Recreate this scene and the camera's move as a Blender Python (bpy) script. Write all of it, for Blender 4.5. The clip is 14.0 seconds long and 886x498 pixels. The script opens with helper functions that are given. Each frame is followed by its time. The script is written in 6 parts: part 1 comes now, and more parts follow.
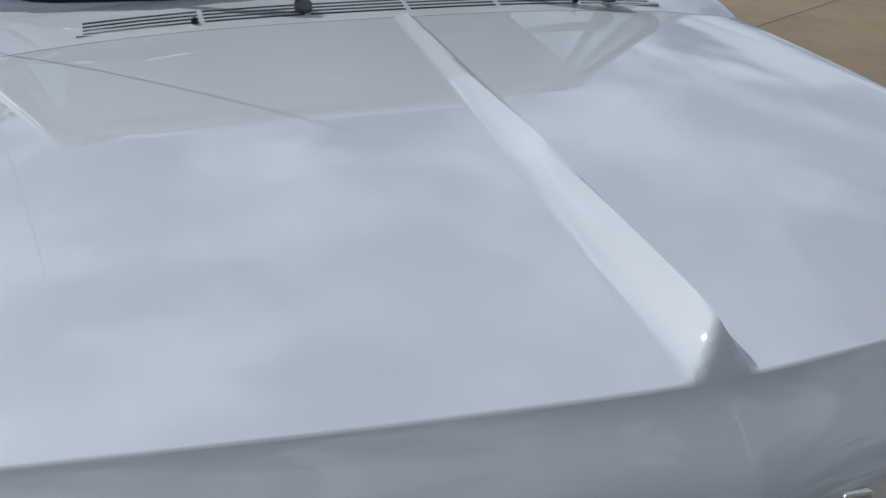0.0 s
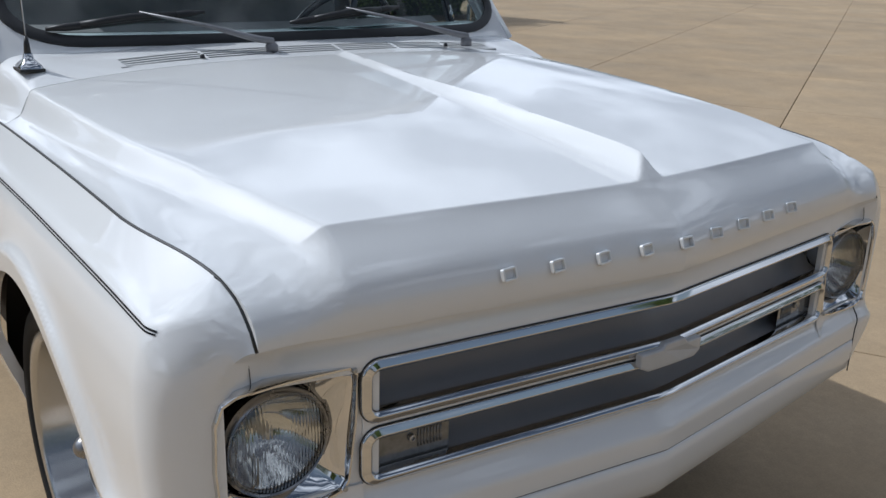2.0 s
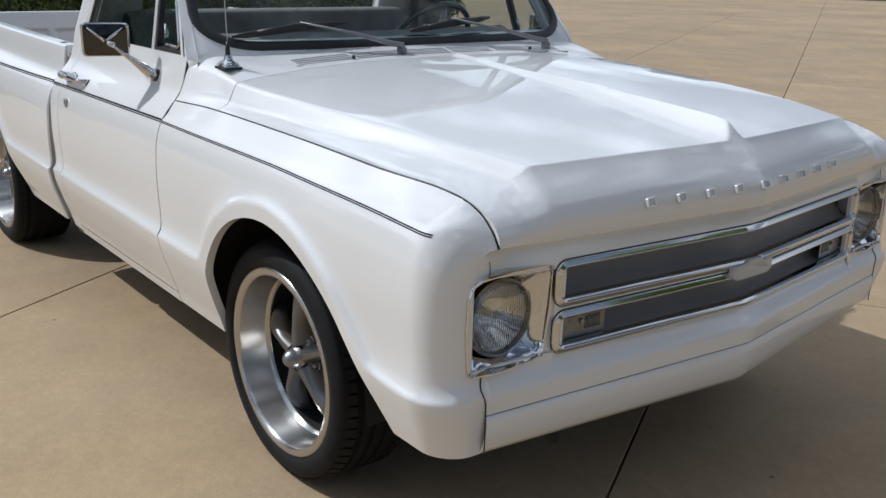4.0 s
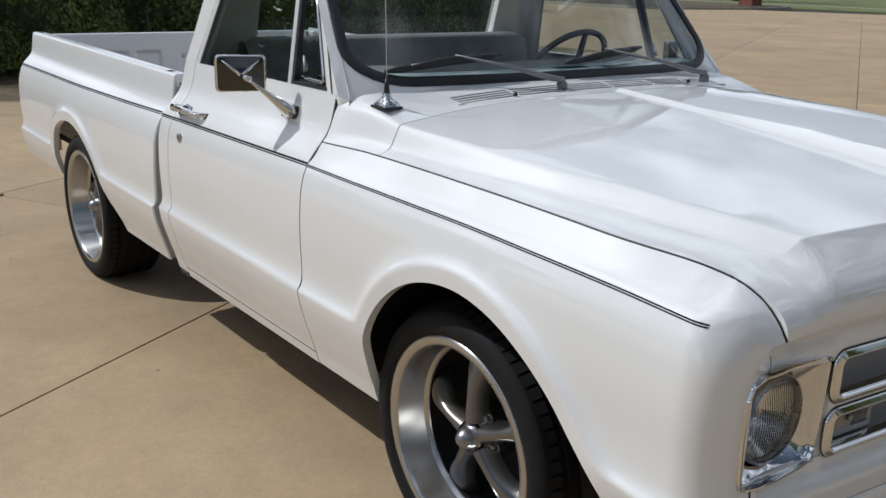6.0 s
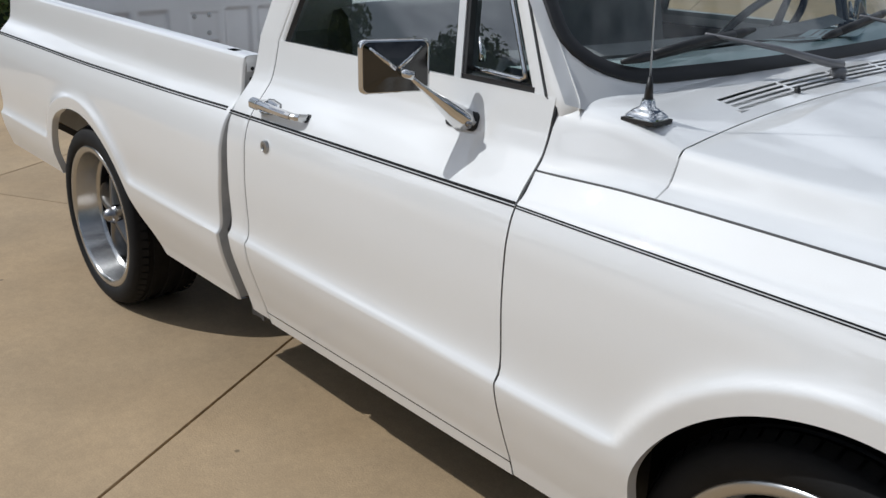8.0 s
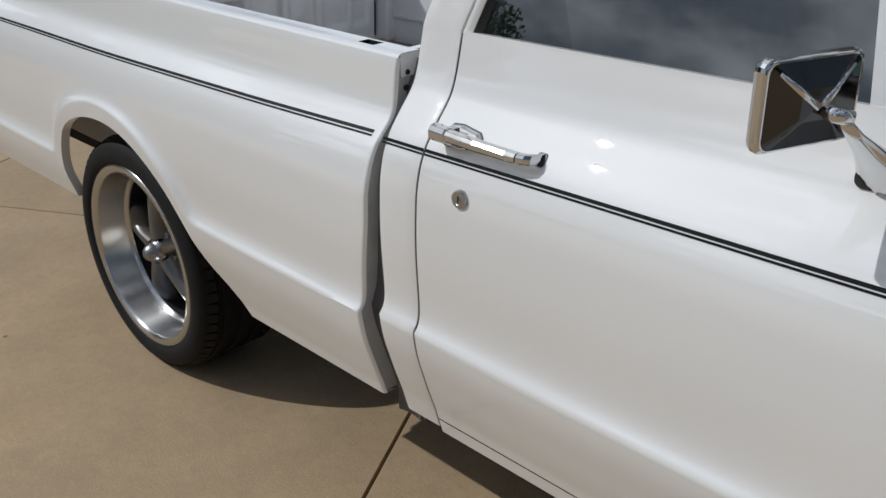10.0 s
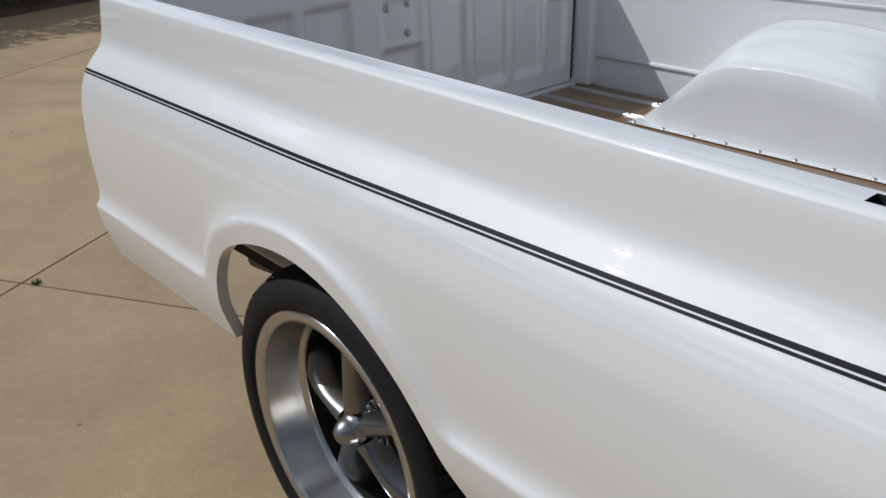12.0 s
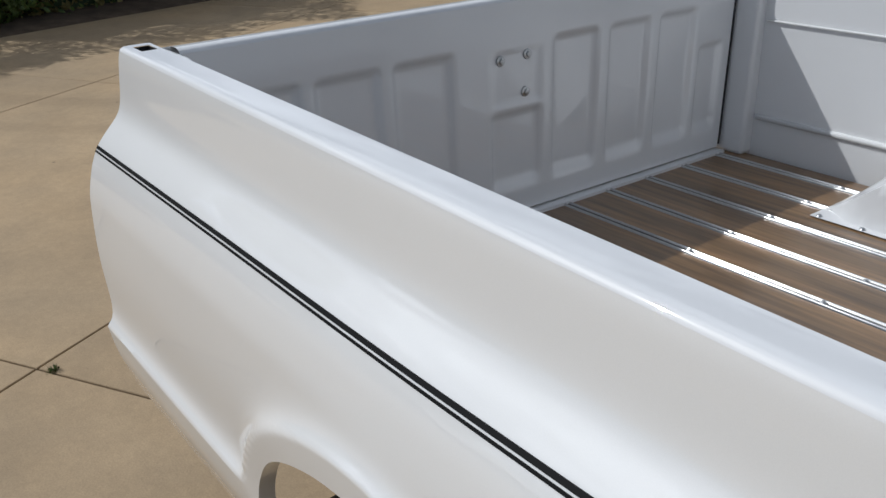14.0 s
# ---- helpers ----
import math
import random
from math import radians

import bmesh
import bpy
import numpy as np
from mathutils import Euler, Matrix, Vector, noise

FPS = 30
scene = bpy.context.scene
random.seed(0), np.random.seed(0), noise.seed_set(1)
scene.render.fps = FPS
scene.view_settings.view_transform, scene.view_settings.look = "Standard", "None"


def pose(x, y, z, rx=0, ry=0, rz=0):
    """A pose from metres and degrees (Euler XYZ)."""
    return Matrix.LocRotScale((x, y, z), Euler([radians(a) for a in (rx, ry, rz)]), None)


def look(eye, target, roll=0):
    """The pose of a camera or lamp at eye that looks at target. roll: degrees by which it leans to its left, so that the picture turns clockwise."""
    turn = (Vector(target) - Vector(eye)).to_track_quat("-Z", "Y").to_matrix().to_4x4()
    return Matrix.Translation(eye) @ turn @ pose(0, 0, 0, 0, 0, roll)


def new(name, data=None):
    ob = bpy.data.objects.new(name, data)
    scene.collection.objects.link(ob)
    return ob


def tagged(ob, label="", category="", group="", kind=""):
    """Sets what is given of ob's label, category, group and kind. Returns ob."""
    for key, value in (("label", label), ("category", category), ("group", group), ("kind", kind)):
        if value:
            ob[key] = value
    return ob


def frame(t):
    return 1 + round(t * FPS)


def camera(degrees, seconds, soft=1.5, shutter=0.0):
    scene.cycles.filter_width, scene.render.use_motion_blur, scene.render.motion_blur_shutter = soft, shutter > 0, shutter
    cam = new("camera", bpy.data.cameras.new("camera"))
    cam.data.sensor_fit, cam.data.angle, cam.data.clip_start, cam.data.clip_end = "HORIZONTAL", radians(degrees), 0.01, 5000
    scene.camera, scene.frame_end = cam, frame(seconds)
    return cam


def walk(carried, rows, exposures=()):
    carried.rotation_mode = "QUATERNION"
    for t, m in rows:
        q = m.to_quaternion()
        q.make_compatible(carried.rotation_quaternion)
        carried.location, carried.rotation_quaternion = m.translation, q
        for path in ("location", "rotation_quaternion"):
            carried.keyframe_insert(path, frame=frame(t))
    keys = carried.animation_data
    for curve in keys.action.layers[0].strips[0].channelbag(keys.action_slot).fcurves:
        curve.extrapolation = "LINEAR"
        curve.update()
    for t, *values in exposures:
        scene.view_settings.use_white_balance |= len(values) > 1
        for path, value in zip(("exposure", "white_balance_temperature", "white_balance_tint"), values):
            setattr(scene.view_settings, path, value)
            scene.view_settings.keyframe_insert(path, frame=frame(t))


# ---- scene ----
cam = camera(51.6, 14.0)
PATH = [
    (0, (1.415, -0.487, 1.517), (-0.298, 0.084, 0.657), 0.6),
    (0.3, (1.509, -0.588, 1.497), (-0.201, 0.079, 0.701), 0.7),
    (0.5, (1.588, -0.652, 1.483), (-0.117, 0.067, 0.723), 0.5),
    (1, (1.715, -0.861, 1.497), (0.084, 0.04, 0.77), 0.9),
    (1.5, (1.801, -1.139, 1.47), (0.244, -0.092, 0.779), 0.9),
    (2, (1.936, -1.359, 1.449), (0.425, -0.21, 0.821), 1.8),
    (2.5, (2.142, -1.585, 1.434), (0.67, -0.371, 0.835), 2.1),
    (2.7, (2.192, -1.659, 1.456), (0.733, -0.44, 0.835), 1.8),
    (5, (2.127, -2.235, 1.464), (0.6, -1.076, 0.895), 1.5),
    (5.5, (1.868, -2.221, 1.486), (0.325, -1.079, 0.924), 1.8),
    (6, (1.638, -2.238, 1.489), (0.12, -1.07, 0.915), 1.5),
    (6.5, (1.344, -2.287, 1.513), (-0.133, -1.08, 0.913), 0.5),
    (7, (1.097, -2.277, 1.504), (-0.373, -1.069, 0.887), 0.2),
    (7.5, (0.814, -2.206, 1.497), (-0.65, -1.01, 0.842), 0.7),
    (8, (0.519, -2.192, 1.485), (-0.894, -0.956, 0.795), 1.0),
    (8.2, (0.392, -2.197, 1.49), (-0.993, -0.935, 0.79), 0.9),
    (10.3, (-0.707, -2.041, 1.479), (-1.979, -0.762, 0.615), -2.0),
    (10.5, (-0.812, -2.04, 1.479), (-2.079, -0.764, 0.603), -2.9),
    (11, (-1.045, -1.95, 1.451), (-2.365, -0.72, 0.589), -3.1),
    (11.5, (-1.307, -1.839, 1.458), (-2.691, -0.668, 0.612), -2.8),
    (12, (-1.588, -1.755, 1.454), (-2.987, -0.59, 0.625), -2.7),
    (12.5, (-1.874, -1.664, 1.467), (-3.321, -0.547, 0.655), -3.1),
    (13, (-2.108, -1.525, 1.455), (-3.637, -0.507, 0.663), -2.1),
    (13.5, (-2.199, -1.406, 1.446), (-3.744, -0.416, 0.651), -1.1),
    (14, (-2.231, -1.399, 1.44), (-3.713, -0.329, 0.627), -2.1),
]
walk(cam, [(t, look(eye, target, roll)) for t, eye, target, roll in PATH],
     exposures=[(0, -1.25, 5580, 8), (0.5, -0.88, 5600, 8), (1.0, -0.55, 5670, 9), (1.5, -0.48, 5690, 9), (2.0, -0.60, 5650, 9), (2.5, -0.57, 5650, 9), (5, -0.54, 5830, 9), (6.5, -0.66, 5860, 9), (8, -0.65, 5880, 9),
                (10.5, -0.94, 5930, 9), (11, -0.88, 5930, 9), (12, -0.86, 5900, 9), (12.5, -0.80, 5900, 9), (14, -0.80, 5890, 9)])
# ---- end of path ----

# ---- world, sun, exposure ----
SUN_WAY = Vector((0.78, 0.68, -1.0)).normalized()
sun = new("sun", bpy.data.lights.new("sun", "SUN"))
sun.data.energy, sun.data.angle, sun.data.color = 4.0, radians(0.6), (1.0, 0.955, 0.885)
sun.matrix_world = look((0, 0, 30), Vector((0, 0, 30)) + SUN_WAY)


def make_world():
    w = bpy.data.worlds.new("sky")
    scene.world = w
    w.use_nodes = True
    nt = w.node_tree
    bg = nt.nodes["Background"]
    sky = nt.nodes.new("ShaderNodeTexSky")
    sky.sky_type, sky.sun_disc = "NISHITA", False
    sky.sun_elevation = math.asin(-SUN_WAY.z)
    sky.sun_rotation = math.atan2(-SUN_WAY.x, -SUN_WAY.y)
    co = nt.nodes.new("ShaderNodeTexCoord")
    mp = nt.nodes.new("ShaderNodeMapping")
    mp.inputs["Scale"].default_value = (1.0, 1.0, 2.2)
    nt.links.new(co.outputs["Generated"], mp.inputs["Vector"])
    no = nt.nodes.new("ShaderNodeTexNoise")
    no.inputs["Scale"].default_value, no.inputs["Detail"].default_value = 3.1, 8
    no.inputs["Roughness"].default_value = 0.52
    nt.links.new(mp.outputs["Vector"], no.inputs["Vector"])
    ramp = nt.nodes.new("ShaderNodeValToRGB")
    ramp.color_ramp.elements[0].position, ramp.color_ramp.elements[1].position = 0.46, 0.53
    # more cloud over the rear and the far side of the lot
    lean_to = nt.nodes.new("ShaderNodeVectorMath")
    lean_to.operation = "DOT_PRODUCT"
    lean_to.inputs[1].default_value = (-0.08, 0.045, 0.02)
    nt.links.new(co.outputs["Generated"], lean_to.inputs[0])
    amount = nt.nodes.new("ShaderNodeMath")
    nt.links.new(no.outputs["Fac"], amount.inputs[0])
    nt.links.new(lean_to.outputs["Value"], amount.inputs[1])
    nt.links.new(amount.outputs[0], ramp.inputs["Fac"])
    cloud = nt.nodes.new("ShaderNodeValToRGB")
    cloud.color_ramp.elements[0].color = (6.6, 7.1, 8.0, 1)
    cloud.color_ramp.elements[1].color = (20.5, 20.8, 21.4, 1)
    cloud.color_ramp.elements[0].position, cloud.color_ramp.elements[1].position = 0.40, 0.64
    no2 = nt.nodes.new("ShaderNodeTexNoise")
    no2.inputs["Scale"].default_value, no2.inputs["Detail"].default_value = 5.5, 7
    nt.links.new(mp.outputs["Vector"], no2.inputs["Vector"])
    nt.links.new(no2.outputs["Fac"], cloud.inputs["Fac"])
    mix = nt.nodes.new("ShaderNodeMix")
    mix.data_type = "RGBA"
    nt.links.new(ramp.outputs["Color"], mix.inputs["Factor"])
    veil = nt.nodes.new("ShaderNodeHueSaturation")
    veil.inputs["Saturation"].default_value = 0.68
    nt.links.new(sky.outputs["Color"], veil.inputs["Color"])
    nt.links.new(veil.outputs["Color"], mix.inputs[6])
    # clouds are brighter towards the sun
    dot = nt.nodes.new("ShaderNodeVectorMath")
    dot.operation = "DOT_PRODUCT"
    dot.inputs[1].default_value = -SUN_WAY
    nt.links.new(co.outputs["Generated"], dot.inputs[0])
    gain = nt.nodes.new("ShaderNodeMapRange")
    gain.inputs["From Min"].default_value, gain.inputs["From Max"].default_value = -0.6, 1.0
    gain.inputs["To Min"].default_value, gain.inputs["To Max"].default_value = 0.80, 1.35
    nt.links.new(dot.outputs["Value"], gain.inputs["Value"])
    lit = nt.nodes.new("ShaderNodeVectorMath")
    lit.operation = "SCALE"
    nt.links.new(cloud.outputs["Color"], lit.inputs[0])
    nt.links.new(gain.outputs["Result"], lit.inputs["Scale"])
    nt.links.new(lit.outputs[0], mix.inputs[7])
    # thin bright haze round the sun
    up = nt.nodes.new("ShaderNodeMath")
    up.operation = "MAXIMUM"
    up.inputs[1].default_value = 0.0
    nt.links.new(dot.outputs["Value"], up.inputs[0])
    haze = nt.nodes.new("ShaderNodeMath")
    haze.operation = "POWER"
    haze.inputs[1].default_value = 60.0
    nt.links.new(up.outputs[0], haze.inputs[0])
    glow = nt.nodes.new("ShaderNodeVectorMath")
    glow.operation = "SCALE"
    glow.inputs[0].default_value = (24.0, 23.0, 21.0)
    nt.links.new(haze.outputs[0], glow.inputs["Scale"])
    both = nt.nodes.new("ShaderNodeVectorMath")
    nt.links.new(mix.outputs[2], both.inputs[0])
    nt.links.new(glow.outputs[0], both.inputs[1])
    nt.links.new(both.outputs[0], bg.inputs["Color"])
    bg.inputs["Strength"].default_value = 0.072


make_world()


# ---- materials ----
def material(name, color, rough=0.5, metal=0.0, coat=0.0, coat_rough=0.03, vary=0.0, vary_scale=3.0, fine=0.0, fine_scale=60.0,
             bump=0.0, bump_scale=80.0, rough_vary=0.0, island=0.0, stretch=(1, 1, 1)):
    m = bpy.data.materials.new(name)
    m.use_nodes = True
    nt = m.node_tree
    b = nt.nodes["Principled BSDF"]
    b.inputs["Base Color"].default_value = (*color, 1)
    b.inputs["Roughness"].default_value, b.inputs["Metallic"].default_value = rough, metal
    b.inputs["Coat Weight"].default_value, b.inputs["Coat Roughness"].default_value, b.inputs["Coat IOR"].default_value = coat, coat_rough, 1.78
    if vary or fine or bump or rough_vary:
        co = nt.nodes.new("ShaderNodeTexCoord")
        mp = nt.nodes.new("ShaderNodeMapping")
        mp.inputs["Scale"].default_value = stretch
        nt.links.new(co.outputs["Object"], mp.inputs["Vector"])

        def noise_node(scale, detail=4):
            n = nt.nodes.new("ShaderNodeTexNoise")
            n.inputs["Scale"].default_value, n.inputs["Detail"].default_value = scale, detail
            nt.links.new(mp.outputs["Vector"], n.inputs["Vector"])
            return n
        last = None
        for amount, scale in ((vary, vary_scale), (fine, fine_scale)):
            if not amount:
                continue
            n = noise_node(scale)
            r = nt.nodes.new("ShaderNodeMapRange")
            r.inputs["From Min"].default_value, r.inputs["From Max"].default_value = 0.3, 0.7
            r.inputs["To Min"].default_value, r.inputs["To Max"].default_value = 1 - amount, 1 + amount
            nt.links.new(n.outputs["Fac"], r.inputs["Value"])
            x = nt.nodes.new("ShaderNodeVectorMath")
            x.operation = "MULTIPLY"
            if last is None:
                x.inputs[0].default_value = color
            else:
                nt.links.new(last.outputs[0], x.inputs[0])
            nt.links.new(r.outputs["Result"], x.inputs[1])
            last = x
        if last is not None:
            nt.links.new(last.outputs[0], b.inputs["Base Color"])
        if rough_vary:
            n = noise_node(vary_scale * 2.3)
            r = nt.nodes.new("ShaderNodeMapRange")
            r.inputs["From Min"].default_value, r.inputs["From Max"].default_value = 0.3, 0.7
            r.inputs["To Min"].default_value, r.inputs["To Max"].default_value = max(0.02, rough - rough_vary), rough + rough_vary
            nt.links.new(n.outputs["Fac"], r.inputs["Value"])
            nt.links.new(r.outputs["Result"], b.inputs["Roughness"])
        if bump:
            n = noise_node(bump_scale, 5)
            bp = nt.nodes.new("ShaderNodeBump")
            bp.inputs["Strength"].default_value, bp.inputs["Distance"].default_value = bump, 0.004
            nt.links.new(n.outputs["Fac"], bp.inputs["Height"])
            nt.links.new(bp.outputs["Normal"], b.inputs["Normal"])
    return m


def glass_material(name, tint, gloss_rough=0.0, base=0.05):
    """Thin pane: clear with a tint, and a gloss that grows at a slant."""
    m = bpy.data.materials.new(name)
    m.use_nodes = True
    nt = m.node_tree
    nt.nodes.remove(nt.nodes["Principled BSDF"])
    out = nt.nodes["Material Output"]
    tr = nt.nodes.new("ShaderNodeBsdfTransparent")
    tr.inputs["Color"].default_value = (*tint, 1)
    gl = nt.nodes.new("ShaderNodeBsdfGlossy")
    gl.inputs["Roughness"].default_value = gloss_rough
    lw = nt.nodes.new("ShaderNodeLayerWeight")
    lw.inputs["Blend"].default_value = 0.5
    pw = nt.nodes.new("ShaderNodeMath")
    pw.operation = "POWER"
    pw.inputs[1].default_value = 4.0
    nt.links.new(lw.outputs["Facing"], pw.inputs[0])
    fr = nt.nodes.new("ShaderNodeMapRange")
    fr.inputs["To Min"].default_value, fr.inputs["To Max"].default_value = base, 1.0
    nt.links.new(pw.outputs[0], fr.inputs["Value"])
    mx = nt.nodes.new("ShaderNodeMixShader")
    nt.links.new(fr.outputs["Result"], mx.inputs["Fac"])
    nt.links.new(tr.outputs["BSDF"], mx.inputs[1])
    nt.links.new(gl.outputs["BSDF"], mx.inputs[2])
    nt.links.new(mx.outputs["Shader"], out.inputs["Surface"])
    return m


def lens_material():
    """Fluted clear glass that bends the view of the mirror behind it."""
    m = bpy.data.materials.new("headlamp_glass")
    m.use_nodes = True
    nt = m.node_tree
    nt.nodes.remove(nt.nodes["Principled BSDF"])
    geo = nt.nodes.new("ShaderNodeNewGeometry")
    hs = []
    for way, scale in (("Y", 52.0), ("Z", 7.0)):
        wv = nt.nodes.new("ShaderNodeTexWave")
        wv.bands_direction = way
        wv.inputs["Scale"].default_value, wv.inputs["Distortion"].default_value = scale, 0.6
        nt.links.new(geo.outputs["Position"], wv.inputs["Vector"])
        hs.append(wv.outputs["Fac"])
    ns = nt.nodes.new("ShaderNodeTexNoise")
    ns.inputs["Scale"].default_value = 38.0
    nt.links.new(geo.outputs["Position"], ns.inputs["Vector"])
    hs.append(ns.outputs["Fac"])
    total = hs[0]
    for h in hs[1:]:
        add = nt.nodes.new("ShaderNodeMath")
        nt.links.new(total, add.inputs[0])
        nt.links.new(h, add.inputs[1])
        total = add.outputs[0]
    bp = nt.nodes.new("ShaderNodeBump")
    bp.inputs["Strength"].default_value, bp.inputs["Distance"].default_value = 0.8, 0.0012
    nt.links.new(total, bp.inputs["Height"])
    bend = nt.nodes.new("ShaderNodeBsdfRefraction")
    bend.inputs["Color"].default_value = (0.92, 0.93, 0.92, 1)
    bend.inputs["Roughness"].default_value, bend.inputs["IOR"].default_value = 0.0, 1.12
    gloss = nt.nodes.new("ShaderNodeBsdfGlossy")
    gloss.inputs["Roughness"].default_value = 0.02
    for sh in (bend, gloss):
        nt.links.new(bp.outputs["Normal"], sh.inputs["Normal"])
    mx = nt.nodes.new("ShaderNodeMixShader")
    mx.inputs["Fac"].default_value = 0.10
    nt.links.new(bend.outputs["BSDF"], mx.inputs[1])
    nt.links.new(gloss.outputs["BSDF"], mx.inputs[2])
    nt.links.new(mx.outputs["Shader"], nt.nodes["Material Output"].inputs["Surface"])
    return m


PAINT = material("white_pearl_paint", (0.78, 0.78, 0.77), 0.55, 0, 1.0, 0.008, vary=0.012, vary_scale=1.7, fine=0.015, fine_scale=900)
PAINT_BED = material("white_bed_paint", (0.74, 0.745, 0.75), 0.5, 0, 0.8, 0.03, vary=0.02, vary_scale=4, bump=0.03, bump_scale=60)
# near-black underbody; also painted-in shade for door gaps, stake pockets, wheel barrels
SHADE = material("underbody_and_shade_black", (0.012, 0.012, 0.013), 0.75, vary=0.3, vary_scale=9)
# one mid grey for bed and cab flanges, vent duct and cowl seam
GAP_GREY = material("mid_grey_gap", (0.40, 0.40, 0.40), 0.6, vary=0.15, vary_scale=12, bump=0.1)
# dark grey that stands in for shade deep in the cab-to-bed gap
GAP_DARK = material("gap_shade_grey", (0.10, 0.10, 0.10), 0.6, vary=0.2, vary_scale=12, bump=0.1)
CHROME = material("chrome", (0.66, 0.66, 0.66), 0.06, 1.0, rough_vary=0.03, vary_scale=20)
ALU = material("machined_aluminium", (0.50, 0.495, 0.485), 0.27, 1.0)
GUNMETAL = material("grey_cast_spoke", (0.22, 0.215, 0.21), 0.28, 0.95, vary=0.03, vary_scale=20)
DARK_METAL = material("dark_metal", (0.03, 0.03, 0.032), 0.5, 0.6, vary=0.2, vary_scale=10)
TYRE = material("tyre_rubber", (0.011, 0.011, 0.0115), 0.72, vary=0.2, vary_scale=14, bump=0.15, bump_scale=150)
BLACK = material("black_rubber", (0.014, 0.014, 0.015), 0.45, vary=0.2, vary_scale=18)
TYRE.node_tree.nodes["Principled BSDF"].inputs["Specular IOR Level"].default_value = 0.22


def brushed(m, amount):
    """Lathe-turned metal: gloss drawn out along the radius."""
    nt = m.node_tree
    tan = nt.nodes.new("ShaderNodeTangent")
    tan.direction_type, tan.axis = "RADIAL", "Y"
    b = nt.nodes["Principled BSDF"]
    b.inputs["Anisotropic"].default_value, b.inputs["Anisotropic Rotation"].default_value = amount, 0.25
    nt.links.new(tan.outputs["Tangent"], b.inputs["Tangent"])


brushed(ALU, 0.75)
SMOKED = material("smoked_chrome", (0.085, 0.085, 0.085), 0.10, 1.0, rough_vary=0.05, vary_scale=20)
SATIN_BRIGHT = material("bright_satin_trim", (0.80, 0.80, 0.79), 0.38, 0.6, vary=0.05, vary_scale=20)
STRIPE = material("black_pinstripe", (0.005, 0.005, 0.006), 0.5)
STRIPE.node_tree.nodes["Principled BSDF"].inputs["Specular IOR Level"].default_value = 0.12
GLASS = glass_material("window_glass", (0.95, 0.98, 0.965), base=0.05)
SIDE_GLASS = glass_material("side_window_glass", (0.72, 0.78, 0.76), base=0.18)
LENS_GLASS = lens_material()
JOINT = material("joint_filler", (0.022, 0.018, 0.014), 0.9, vary=0.3, vary_scale=5)


